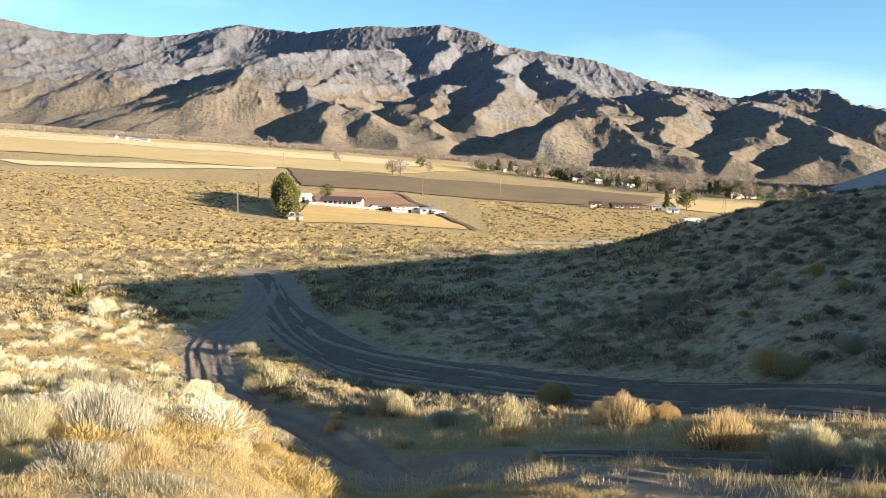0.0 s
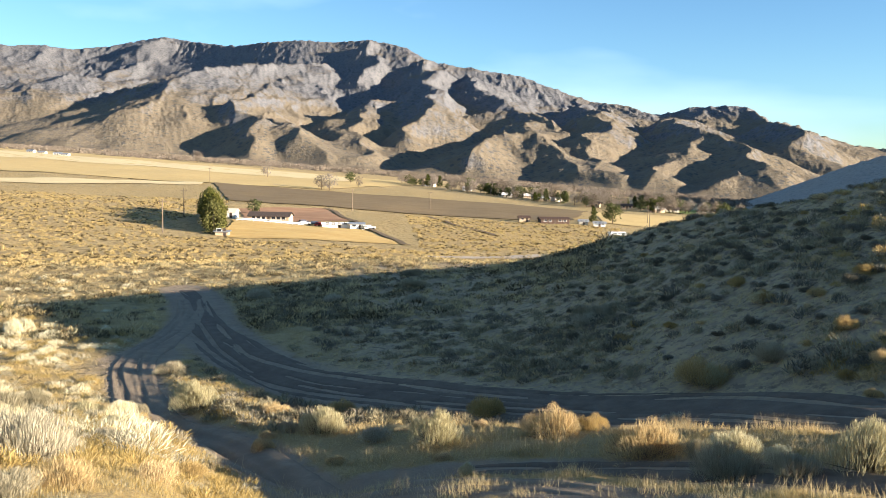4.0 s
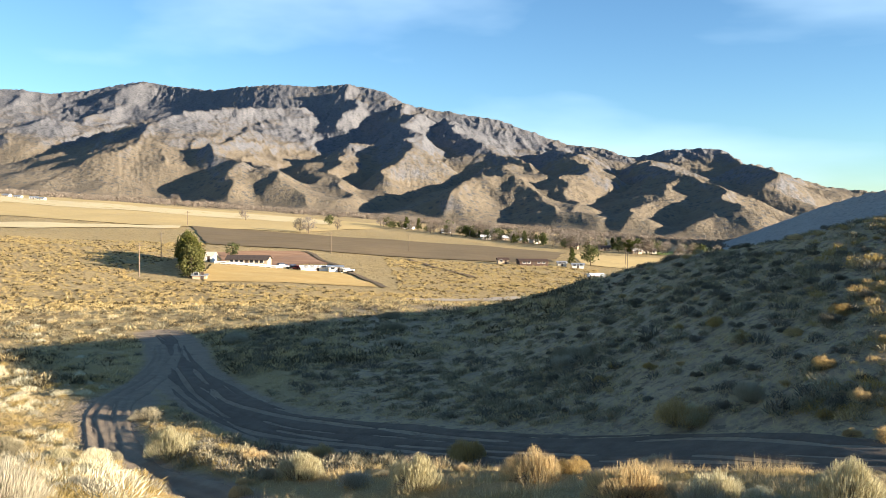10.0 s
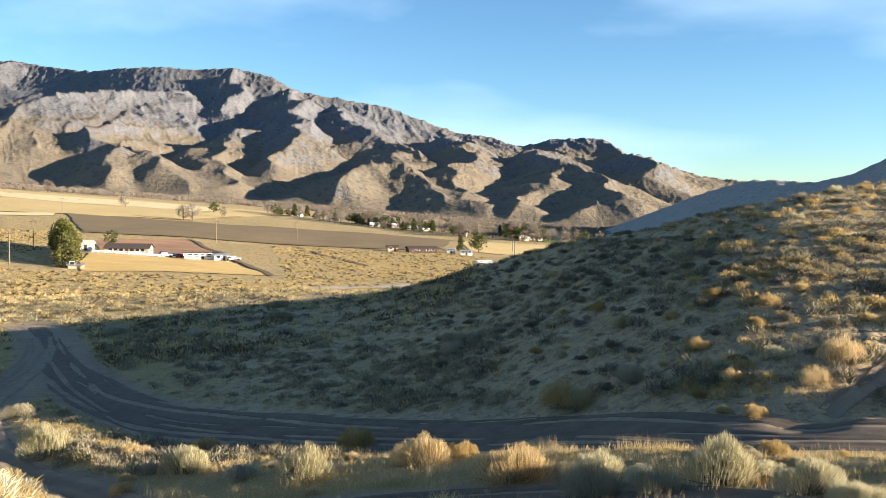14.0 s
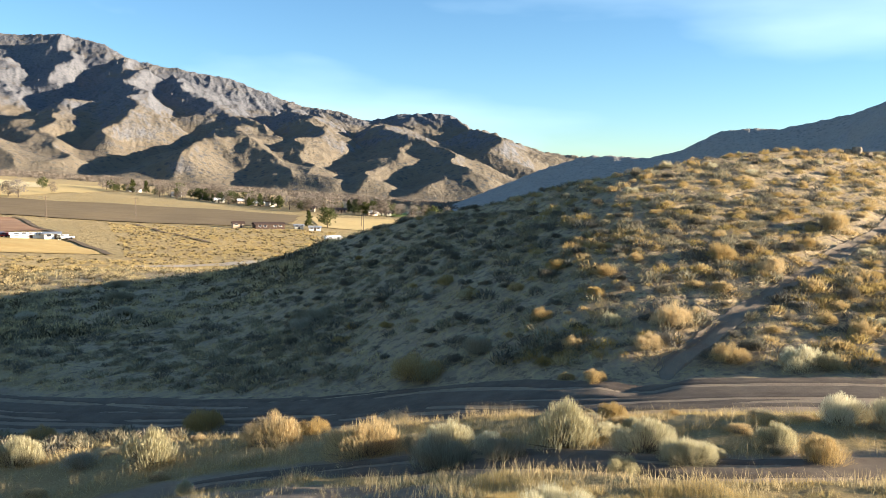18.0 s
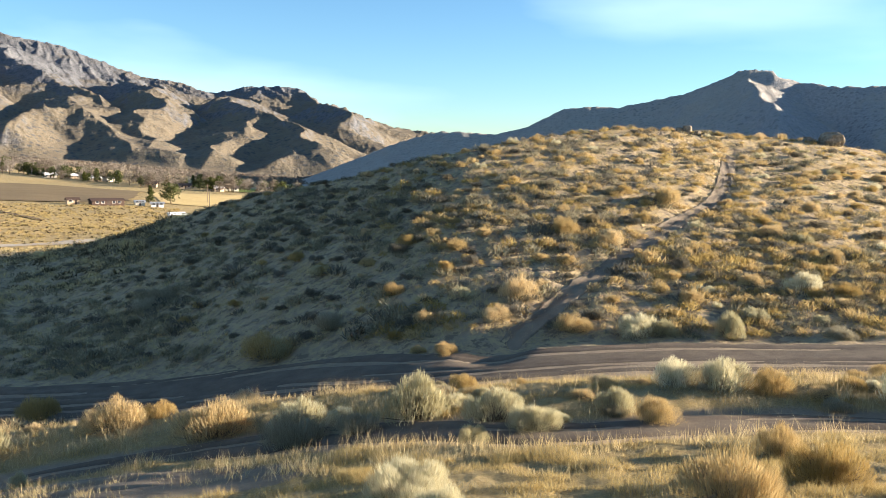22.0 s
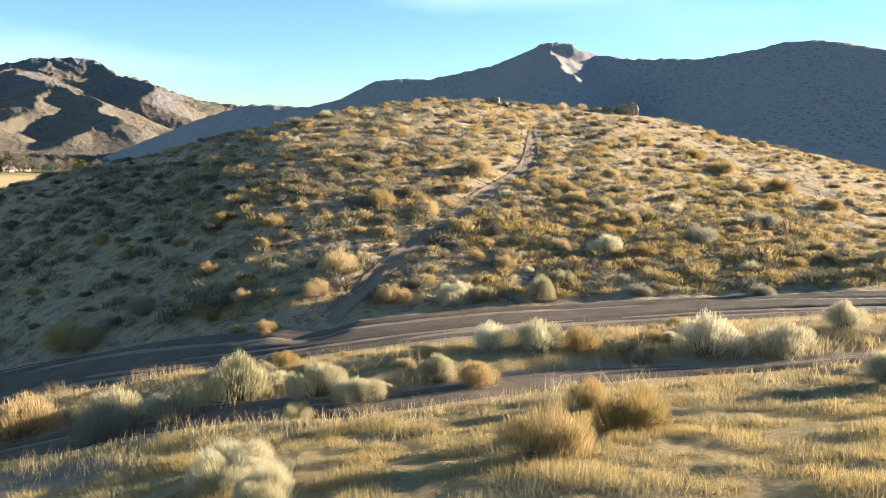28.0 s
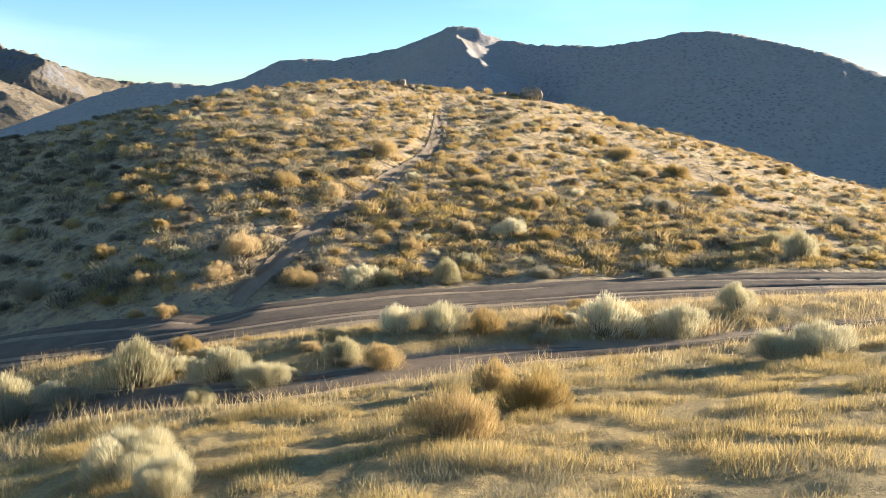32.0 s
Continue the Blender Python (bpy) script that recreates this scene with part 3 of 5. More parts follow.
DUSK_B = [-120, -105, -90, -82, -77.2, -76, -74.4, -72.6, -70, -68, -65.7, -64, -62.6, -60.6, -58.4, -56.7, -54.9, -53.2, -52.9, -51.0, -50.6, -49.1, -47.7, -45.5, -43.7, -42, -40.2, -39.2, -38.1, -36, -34.5, -32.4, -29.5, -27.3, -24.0, -21]
DUSK_E = [0.5, 0.5, 0.9, 1.6, 2.81, 3.28, 4.02, 4.4, 4.95, 5.42, 5.37, 4.91, 4.66, 4.35, 4.48, 4.44, 4.6, 4.95, 5.35, 5.42, 5.1, 4.45, 3.9, 3.45, 3.0, 3.13, 2.96, 2.3, 1.68, 1.15, 1.22, 1.38, 0.4, -0.55, -1.93, -3.0]
dusk_far = spline([-120, -90, -77, -68, -60, -57.4, -54.6, -51.5, -46, -40, -33, -24, -18], [700, 760, 800, 846, 862, 866, 890, 905, 925, 945, 985, 1060, 1100])


def dusk_height(x, y):
    r = np.hypot(x, y)
    b = np.degrees(np.arctan2(-x, y))
    rs = dusk_far(b)
    rf = rs * 0.66
    zf = np.maximum(valley(x * rf / r, y * rf / r), -48) - 4
    e = np.interp(b, DUSK_B, DUSK_E)
    zs = rs * np.tan(np.radians(np.mean([np.interp(b + d, DUSK_B, DUSK_E) for d in (-2.4, -1.2, 0, 1.2, 2.4)], axis=0)))
    u = np.clip((r - rf) / (rs - rf), 0, None)
    wx, wy = x + 12 * fbm(x * 0.012, y * 0.012, 3), y + 12 * fbm(x * 0.012 + 40, y * 0.012, 3)
    z = zf + (zs - zf) * np.where(u < 1, 0.35 * u + 0.65 * u ** 1.6, 1 - 1.2 * (u - 1))
    # a bowl beside the capped peak
    z = z - 20 * np.exp(-((b + 57) / 3) ** 2) * np.clip(4 * u * (1.02 - u), 0, 1) ** 0.6
    # a spur runs down from the capped peak: its far side lies in shade, its near side takes the sun
    z = soft_max(z, spur(wx, wy, [(-51.6, 895, 5.45), (-52.0, 840, 4.5), (-52.6, 775, 3.3), (-53.2, 715, 2.0), (-53.8, 660, 0.6)], 0.62), 2)
    z = soft_max(z, spur(x, y, [(-50.7, 893, 5.55), (-52.9, 893, 5.55)], 0.8), 2)
    h = np.clip((z - zf) / 60, 0, 1.3)
    rough, crag = ridged(wx / 100, wy / 100, 4, 0.5), ridged(x / 24, y / 24, 3, 0.55)
    z = z + h * 2.4 * (rough - rough.mean()) + h * 0.9 * (crag - crag.mean())
    jag = 0.7 * fbm(b * 2.2, r * 0.02, 4)
    brow = np.tan(np.radians(e))
    soft = np.tan(np.radians(np.mean([np.interp(b + d, DUSK_B, DUSK_E) for d in (-0.9, -0.45, 0, 0.45, 0.9)], axis=0)))
    z = soft_max(z, rs * soft + jag - (0.45 + 0.4 * (r < rs) * np.exp(-((b + 56) / 2.6) ** 2)) * np.abs(r - rs), 3)
    z = np.minimum(z, r * brow + jag)
    return np.where(u <= 0, zf - 6 - 0.1 * (rf - r), z), np.clip(h * 0.4 + 0.45 * np.exp(-((b + 55) / 4) ** 2), 0, 1)


mountain("dark_ridge", dusk_height, -17, -121, 0.12, 450, 1300, 140, MAT_RIDGE, "near brown ridge in shade with a rocky capped peak")


# ---- brush ----
def part(name, data, parent, label=""):
    ob = new(name, data)
    ob.parent = parent
    return tagged(ob, label) if label else ob


def slivers(root, tip, width, rnd, belly=0.55):
    """Thin four-cornered blades from roots to tips."""
    n = len(root)
    way = tip - root
    side = np.cross(way, rnd.normal(size=(n, 3)))
    side /= np.linalg.norm(side, axis=1)[:, None] + 1e-9
    mid = root + way * belly + rnd.normal(size=(n, 3)) * np.linalg.norm(way, axis=1)[:, None] * 0.05
    w = side * np.reshape(width, (-1, 1)) * 0.5
    v = np.stack([root, mid + w, tip, mid - w], 1).reshape(-1, 3)
    return v, np.arange(4 * n).reshape(-1, 4)


def brush_meshes(kind, seed, blades, width, material, tall=0.8, clumps=7, spray=0.3):
    """A bush of radius 1: twiggy stems from one crown carry many short upright sprays that fill an uneven dome."""
    rnd = np.random.RandomState(seed)
    cb, cr = rnd.uniform(0, 2 * math.pi, clumps), np.sqrt(rnd.uniform(0.0, 0.42, clumps))
    ch = tall * (1.0 - 0.45 * cr) * rnd.uniform(0.74, 1.05, clumps)
    cw = rnd.uniform(0.30, 0.46, clumps)
    k = rnd.randint(0, clumps, blades)
    a, q = rnd.uniform(0, 2 * math.pi, blades), np.sqrt(rnd.rand(blades)) * (1 + 0.15 * rnd.normal(size=blades))
    shell = 1 - 0.55 * rnd.rand(blades) ** 2.0
    px, py = cr[k] * np.cos(cb[k]) + cw[k] * q * np.cos(a), cr[k] * np.sin(cb[k]) + cw[k] * q * np.sin(a)
    pz = ch[k] * (0.18 + 0.82 * np.sqrt(np.clip(1.08 - q * q, 0.0, 1))) * shell
    tip = np.stack([px, py, np.clip(pz, 0.06, None)], -1)
    way = tip * np.array([0.55, 0.55, 0.2]) + np.array([0, 0, 0.8]) + rnd.normal(0, 0.15, (blades, 3))
    way /= np.linalg.norm(way, axis=1)[:, None]
    root = tip - way * (spray * rnd.uniform(0.5, 1.4, blades))[:, None]
    root[:, 2] = np.clip(root[:, 2], 0.0, None)
    v, f = slivers(root, tip, width * rnd.uniform(0.6, 1.4, blades), rnd)
    leaves = mesh_of("foliage", v, f, material)
    n = max(20, blades // 16)
    i = rnd.randint(0, blades, n)
    r0 = np.stack([rnd.normal(0, 0.08, n), rnd.normal(0, 0.08, n), np.full(n, -0.06)], -1)
    v, f = slivers(r0, root[i] * 0.4 + tip[i] * 0.6, 0.018, rnd, 0.4)
    return leaves, mesh_of("stem", v, f, MAT_STEM)


BRUSH = {
    "pale": [brush_meshes("pale", 10 + i, 5000, 0.0105, MAT_PALE, 0.95, 8 + 3 * i, 0.22) for i in range(4)],
    "pale_big": [brush_meshes("pale", 60 + i, 14000, 0.0046, MAT_PALE, 0.85, 12 + 4 * i, 0.26) for i in range(2)],
    "gold": [brush_meshes("gold", 20 + i, 5200, 0.0088, MAT_GOLD, 0.85, 8 + 3 * i, 0.22) for i in range(4)],
    "grey": [brush_meshes("grey", 30 + i, 5500, 0.0075, MAT_GREY, 0.78, 8 + 3 * i, 0.28) for i in range(4)],
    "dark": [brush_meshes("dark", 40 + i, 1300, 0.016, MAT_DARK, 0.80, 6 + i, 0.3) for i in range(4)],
    "small_gold": [brush_meshes("small_gold", 50 + i, 1300, 0.015, MAT_GOLD, 0.80, 7 + i, 0.3) for i in range(4)],
    "small_pale": [brush_meshes("small_pale", 70 + i, 1300, 0.015, MAT_PALE, 0.85, 7 + i, 0.3) for i in range(3)],
}
LABELS = {
    "pale": ("rabbitbrush", "rounded rabbitbrush with pale yellow-green feathery tips"),
    "pale_big": ("rabbitbrush", "broad rabbitbrush with pale silvery tips on the near slope"),
    "gold": ("dry_bush", "golden-brown dry bush of fine upright twigs"),
    "grey": ("sagebrush", "grey-green twiggy sagebrush with bare stems"),
    "dark": ("sagebrush", "low dark sagebrush on the shaded hillside"),
    "small_pale": ("rabbitbrush", "small pale straw-coloured rabbitbrush on the hill"),
    "small_gold": ("dry_bush", "small golden dry bush on the sunlit hill"),
}
plant_rnd = random.Random(5)


def bush(kind, x, y, radius, group, squash=1.0):
    name, label = LABELS[kind]
    ob = new(name)
    tagged(ob, label, "bush", group)
    leaves, stems = plant_rnd.choice(BRUSH[kind])
    ob.location = (x, y, float(ground_at(np.array([x]), np.array([y]))[0]))
    ob.rotation_euler = (plant_rnd.uniform(-0.1, 0.1), plant_rnd.uniform(-0.1, 0.1), plant_rnd.uniform(0, 6.28))
    ob.scale = (radius, radius * plant_rnd.uniform(0.85, 1.15), radius * squash * plant_rnd.uniform(0.9, 1.15))
    part("foliage", leaves, ob)
    part("stem", stems, ob, "grey-brown woody stem")
    return ob


# the bushes by the lookout, on the strip between the tracks, and up the hill
for x, y, q in [(8.2, 13.6, 0.65), (8.9, 12.0, 0.56), (9.0, 11.0, 0.46), (7.9, 11.2, 0.28), (10.8, 11.0, 0.36), (13.1, 11.8, 0.53), (13.6, 11.0, 0.52), (15.9, 8.4, 0.78), (16.8, 7.2, 0.61), (19.1, 6.9, 0.47), (13.0, 4.0, 0.45), (13.4, 3.5, 0.55), (4.4, 7.4, 0.45), (4.1, 6.3, 0.32), (24.8, 17.1, 0.59), (17.8, 17.3, 0.62), (18.4, 16.9, 0.41), (19.9, 15.9, 0.59), (29.9, 8.8, 0.71), (30.8, 10.1, 0.53), (13.7, 29.7, 0.43), (10.3, 25.4, 0.47)]:
    bush('pale_big' if math.hypot(x, y) < 14.5 else 'pale', x, y, q * 1.25, 'rabbitbrush beside the tracks', 1.15)
for x, y, q in [(10.9, 10.1, 0.40), (14.3, 10.4, 0.42), (6.6, 5.1, 0.46), (8.3, 5.2, 0.43), (9.5, 6.7, 0.35), (16.5, 18.6, 0.49), (16.7, 21.4, 0.64), (15.2, 20.5, 0.42), (12.9, 19.7, 0.34), (12.6, 20.7, 0.24), (12.7, 22.1, 0.25), (14.0, 24.6, 0.37), (14.9, 28.1, 0.29), (16.6, 28.1, 0.42), (16.0, 24.5, 0.34), (17.4, 26.1, 0.45), (18.9, 26.5, 0.32), (13.7, 22.2, 0.34), (20.9, 18.2, 0.40), (22.6, 21.7, 0.33), (21.7, 25.3, 0.54), (28.5, 26.5, 0.63), (27.6, 28.2, 0.38), (25.5, 24.9, 0.41), (22.5, 23.5, 0.53), (25.4, 15.9, 0.39)]:
    bush('gold', x, y, q * 1.25, 'golden dry bushes', 1.15)
for x, y, q in [(43.2, 22.5, 0.69), (44.6, 25.0, 0.59), (44.5, 28.8, 0.48), (40.3, 19.7, 0.52), (41.0, 16.0, 0.51), (42.6, 19.2, 0.66), (31.4, 12.4, 0.31), (56.6, 18.3, 0.58), (45.5, 27.2, 0.48), (29.3, 21.7, 0.47), (28.6, 18.5, 0.44), (23.8, 18.3, 0.35), (34.7, 23.8, 0.43), (19.7, 22.7, 0.35), (23.4, 25.7, 0.36)]:
    bush('gold', x, y, q * 1.25, 'golden dry bushes', 1.15)
for x, y, q in [(6.4, 14.8, 0.64), (7.2, 13.8, 0.44), (6.6, 16.2, 0.42), (12.0, 25.0, 0.46), (12.5, 23.5, 0.35), (28.9, 15.9, 0.69), (33.5, 15.8, 0.67), (38.2, 9.8, 0.72), (22.2, 14.0, 0.41), (24.3, 11.3, 0.39)]:
    bush('grey', x, y, q * 1.25, 'sagebrush', 1.15)
for x, y, q in [(-5.9, 29.6, 0.85), (-1.4, 24.4, 0.63), (1.6, 21.5, 0.70), (1.9, 16.7, 0.21), (-5.8, 11.5, 0.39), (-19.7, 49.5, 0.88), (-6.9, 23.8, 0.53), (6.7, 15.3, 0.62), (7.3, 14.5, 0.31)]:
    bush('pale_big' if math.hypot(x, y) < 14.5 else 'pale', x, y, q * 1.25, 'rabbitbrush beside the tracks', 1.15)
for x, y, q in [(10.1, 25.8, 0.77), (3.6, 26.8, 0.66), (-1.0, 29.2, 0.51), (-3.1, 28.0, 0.42), (5.7, 17.4, 0.82), (4.5, 20.9, 0.64), (5.7, 21.7, 0.45), (13.8, 29.7, 0.43), (-2.9, 23.4, 0.32)]:
    bush('gold', x, y, q * 1.25, 'golden dry bushes', 1.15)
for x, y, q in [(-4.7, 12.0, 0.70), (0.2, 22.6, 0.46), (-8.3, 36.3, 0.62), (12.1, 25.2, 0.55), (9.2, 37.2, 0.70), (-8.4, 19.6, 0.71), (-6.2, 13.0, 0.29), (8.1, 22.1, 0.47), (-2.3, 24.8, 0.37)]:
    bush('grey', x, y, q * 1.25, 'sagebrush', 1.15)
for x, y, q in [(10.1, 37.8, 0.71), (3.0, 64.5, 1.06), (9.6, 38.3, 0.71), (2.9, 57.2, 0.75), (-8.3, 66.0, 0.76), (-8.2, 64.1, 0.95), (3.3, 75.5, 0.99), (-2.7, 59.7, 0.78)]:
    bush('grey', x, y, q * 1.3, 'sagebrush')

# more of them close by on the open slope
for b, r, q, kind in [(27, 12.5, 0.8, "pale_big"), (25, 16, 0.7, "grey"), (20, 13.2, 0.6, "grey"), (23, 19, 0.8, "pale"), (17, 17, 0.55, "grey"), (28, 21, 0.8, "pale"), (14, 12, 0.5, "gold"), (19.5, 10.2, 0.55, "gold"), (12, 15.5, 0.45, "gold"), (25.5, 24, 0.8, "pale"), (21, 28, 0.8, "grey"), (27, 33, 0.9, "pale"), (18, 25, 0.7, "pale"), (15, 29, 0.7, "grey"), (23.5, 9.5, 0.55, "grey"), (16, 21.5, 0.6, "pale")]:
    x, y = (float(k) for k in polar(b, r))
    bush(kind, x, y, q, "brush on the near slope", 0.8)

# low brush that fills the strip between the two tracks
count = 0
while count < 46:
    b, q = plant_rnd.uniform(-66, 7), plant_rnd.uniform(0.12, 0.64)
    r = float(gully_r(b)) + q * float(road_r(b) - gully_r(b))
    x, y = (float(k) for k in polar(b, r))
    bush(plant_rnd.choice(["gold", "gold", "grey", "pale"]), x, y, plant_rnd.uniform(0.2, 0.42), "brush between the tracks", plant_rnd.uniform(0.7, 1.0))
    count += 1

# smaller bushes over the hill, too many to set by hand
taken = []
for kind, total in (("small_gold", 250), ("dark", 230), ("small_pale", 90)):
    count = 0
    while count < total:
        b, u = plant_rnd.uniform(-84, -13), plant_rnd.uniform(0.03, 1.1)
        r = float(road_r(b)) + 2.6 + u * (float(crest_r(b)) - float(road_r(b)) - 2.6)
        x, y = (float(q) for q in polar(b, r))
        # shade goes into bush colour: mostly dark kind in shade, gold and pale in sun
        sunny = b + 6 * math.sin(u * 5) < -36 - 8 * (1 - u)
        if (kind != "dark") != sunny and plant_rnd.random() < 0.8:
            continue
        if bareness(np.array([x]), np.array([y]))[0] > 0.15 or any((x - p) ** 2 + (y - q) ** 2 < 0.9 for p, q in taken):
            continue
        taken.append((x, y))
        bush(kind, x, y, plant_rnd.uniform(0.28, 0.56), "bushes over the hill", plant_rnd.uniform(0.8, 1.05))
        count += 1


# ---- grass and low scrub ----
def scatter_blades(name, x, y, height, width, lean, material, label, category, seed):
    rnd = np.random.RandomState(seed)
    n = len(x)
    root = np.stack([x, y, ground_at(x, y) - 0.02], -1)
    a, s = rnd.uniform(0, 2 * math.pi, n), np.abs(rnd.normal(0, lean, n)) * height
    tip = root + np.stack([s * np.cos(a), s * np.sin(a), height], -1)
    q = rnd.uniform(0, 2 * math.pi, n)
    w = np.stack([np.cos(q), np.sin(q), 0 * q], -1) * np.reshape(width, (-1, 1)) * 0.5
    v = np.stack([root - w, root + w, tip], 1).reshape(-1, 3)
    ob = new(name, mesh_of(name, v, np.arange(3 * n).reshape(-1, 3), material))
    return tagged(ob, label, category, kind="stuff")


def sector(rnd, n, b0, b1, r0, r1):
    b, r = rnd.uniform(b0, b1, n), np.sqrt(rnd.uniform(r0 * r0, r1 * r1, n))
    return polar(b, r)


grass_rnd = np.random.RandomState(11)
x, y = sector(grass_rnd, 1500000, -90, 38, 3.0, 20.0)
keep = grass_rnd.rand(len(x)) < np.clip(0.72 + 0.8 * fbm(x * 0.9, y * 0.9, 3), 0.5, 1) * np.clip(1 - bareness(x, y) * 1.5, 0, 1) * np.clip(11 / np.hypot(x, y), 0, 1)
x, y = x[keep], y[keep]
tuft = np.clip(0.6 + 1.0 * fbm(x * 1.3 + 9, y * 1.3, 2), 0.22, 1.6)
weed = fbm(x * 0.5 + 31, y * 0.5, 3) + 0.35 * grass_rnd.normal(size=len(x)) > 0.32
for some, material, label, seed in ((~weed, MAT_STRAW, "dense dry straw-coloured grass on the near slope", 1), (weed, MAT_SAGE, "grey-brown dead weeds among the near grass", 7)):
    scatter_blades("dry_grass", x[some], y[some], (tuft * grass_rnd.uniform(0.04, 0.15, len(x)))[some], 0.0075, 0.8, material, label, "grass", seed)
# taller grass and seed stalks along the edge of the cut bank
x, y = sector(grass_rnd, 220000, -84, 8, 8.0, 23.0)
b = np.degrees(np.arctan2(-x, y))
q = np.hypot(x, y) / gully_r(b)
keep = (q > 0.74) & (q < 0.925) & (grass_rnd.rand(len(x)) < np.clip(0.40 + 1.5 * fbm(x * 0.75 + 7, y * 0.75, 3), 0.06, 1))
x, y = x[keep], y[keep]
scatter_blades("dry_grass", x, y, grass_rnd.uniform(0.05, 0.26, len(x)) * np.clip(0.65 + 1.2 * fbm(x * 0.9, y * 0.9 + 4, 2), 0.2, 1.4), 0.009, 0.6, MAT_STRAW, "tall dry grass and seed stalks along the cut bank", "grass", 5)
# brown dead weeds along the strip between the two tracks and the cut edge
x, y = sector(grass_rnd, 170000, -86, 12, 11.0, 27.0)
b = np.degrees(np.arctan2(-x, y))
q = (np.hypot(x, y) - gully_r(b)) / (road_r(b) - gully_r(b))
keep = (((q > 0.12) & (q < 0.74)) | ((q < -0.09) & (q > -0.30) & (grass_rnd.rand(len(x)) < 0.5))) & (grass_rnd.rand(len(x)) < np.clip(0.22 + 1.3 * fbm(x * 0.8 + 3, y * 0.8, 2), 0.01, 1))
x, y = x[keep], y[keep]
scatter_blades("dead_weeds", x, y, grass_rnd.uniform(0.10, 0.40, len(x)) * np.clip(0.7 + 0.8 * fbm(x * 0.6, y * 0.6, 2), 0.3, 1.4), 0.009, 0.6, MAT_GOLD, "tangled brown dead weeds between the tracks", "weeds", 3)
x, y = sector(grass_rnd, 800000, -88, 36, 18.0, 64.0)
keep = grass_rnd.rand(len(x)) < np.clip(0.35 + 1.5 * fbm(x * 0.7, y * 0.7, 3), 0.03, 1) * (1 - 0.15 * hilliness(x, y)) * np.clip(1 - bareness(x, y) * 1.6, 0, 1) * np.clip(30 / np.hypot(x, y), 0, 1)
x, y = x[keep], y[keep]
scatter_blades("dry_grass", x, y, grass_rnd.uniform(0.05, 0.20, len(x)), 0.018, 0.8, MAT_STRAW, "sparse dry grass over the hill and flats", "grass", 2)


def scrub(name, n, b0, b1, r0, r1, size, blades, material, label, seed, density=0.5, fine=0.06, spray=0.4, even=False):
    """Low scrub: each clump an uneven dome of short upright sprays, all one mesh."""
    rnd = np.random.RandomState(seed)
    b, r = rnd.uniform(b0, b1, n), np.exp(rnd.uniform(math.log(r0), math.log(r1), n))
    if even:
        r = np.sqrt(rnd.uniform(r0 * r0, r1 * r1, n))
    x, y = polar(b, r)
    keep = (rnd.rand(n) < np.clip(density + 0.7 * fbm(x * 0.09, y * 0.09, 3), 0.12, 1)) & (bareness(x, y) < 0.25)
    keep &= (y < 258) | ((x < -66) & (y < 430)) | ((x > 14) & (y < 412))
    x, y = x[keep], y[keep]
    n = len(x)
    s = rnd.uniform(size[0], size[1], n) * np.exp(rnd.normal(0, 0.15, n))
    c = np.repeat(np.stack([x, y, ground_at(x, y)], -1), blades, 0)
    sr = np.repeat(s, blades)[:, None]
    squat = np.repeat(rnd.uniform(0.45, 0.85, n), blades)
    lop = np.repeat(rnd.normal(0, 0.25, (n, 2)), blades, 0)
    m = n * blades
    a, q = rnd.uniform(0, 2 * math.pi, m), np.sqrt(rnd.rand(m)) * (1 + 0.2 * rnd.normal(size=m))
    h = squat * np.sqrt(np.clip(1.1 - q * q, 0.02, 1)) * (1 - 0.6 * rnd.rand(m) ** 2)
    out = np.stack([q * np.cos(a) + lop[:, 0] * h, q * np.sin(a) + lop[:, 1] * h, h], -1)
    way = out * np.array([0.7, 0.7, 0.3]) + np.array([0, 0, 0.6]) + rnd.normal(0, 0.25, (m, 3))
    way /= np.linalg.norm(way, axis=1)[:, None]
    tip = c + out * sr
    root = tip - way * sr * spray * rnd.uniform(0.5, 1.3, (m, 1))
    root[:, 2] = np.maximum(root[:, 2], c[:, 2] - 0.03)
    w = np.cross(way, rnd.normal(size=(m, 3)))
    w *= sr * fine * 0.5 / (np.linalg.norm(w, axis=1)[:, None] + 1e-9)
    v = np.stack([root - w, root + w, tip], 1).reshape(-1, 3)
    return tagged(new(name, mesh_of(name, v, np.arange(3 * m).reshape(-1, 3), material)), label, "scrub", kind="stuff")


scrub("sage_scrub", 5200, -44, 14, 25, 78, (0.16, 0.46), 90, MAT_GREY, "low grey-brown sage scrub over the shaded hillside", 61, 0.6, 0.085, 0.5)
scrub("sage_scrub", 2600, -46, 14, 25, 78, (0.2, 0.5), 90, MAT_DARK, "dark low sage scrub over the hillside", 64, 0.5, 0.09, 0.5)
scrub("sage_scrub", 1500, -86, -38, 25, 70, (0.2, 0.45), 110, MAT_SAGE, "grey-brown scrub over the sunlit hill", 68, 0.55, 0.075, 0.5)
scrub("sage_scrub", 900, -86, -38, 25, 70, (0.2, 0.42), 90, MAT_DARK, "dark scrub over the sunlit hill", 74, 0.55, 0.085, 0.5)
scrub("gold_scrub", 2300, -86, -31, 25, 70, (0.18, 0.46), 110, MAT_GOLD, "low golden scrub over the sunlit hill", 69, 0.55, 0.075, 0.5)
scrub("straw_scrub", 2300, -86, -28, 25, 70, (0.16, 0.42), 100, MAT_STRAW, "pale straw bunchgrass over the sunlit hill", 73, 0.55, 0.07, 0.5)
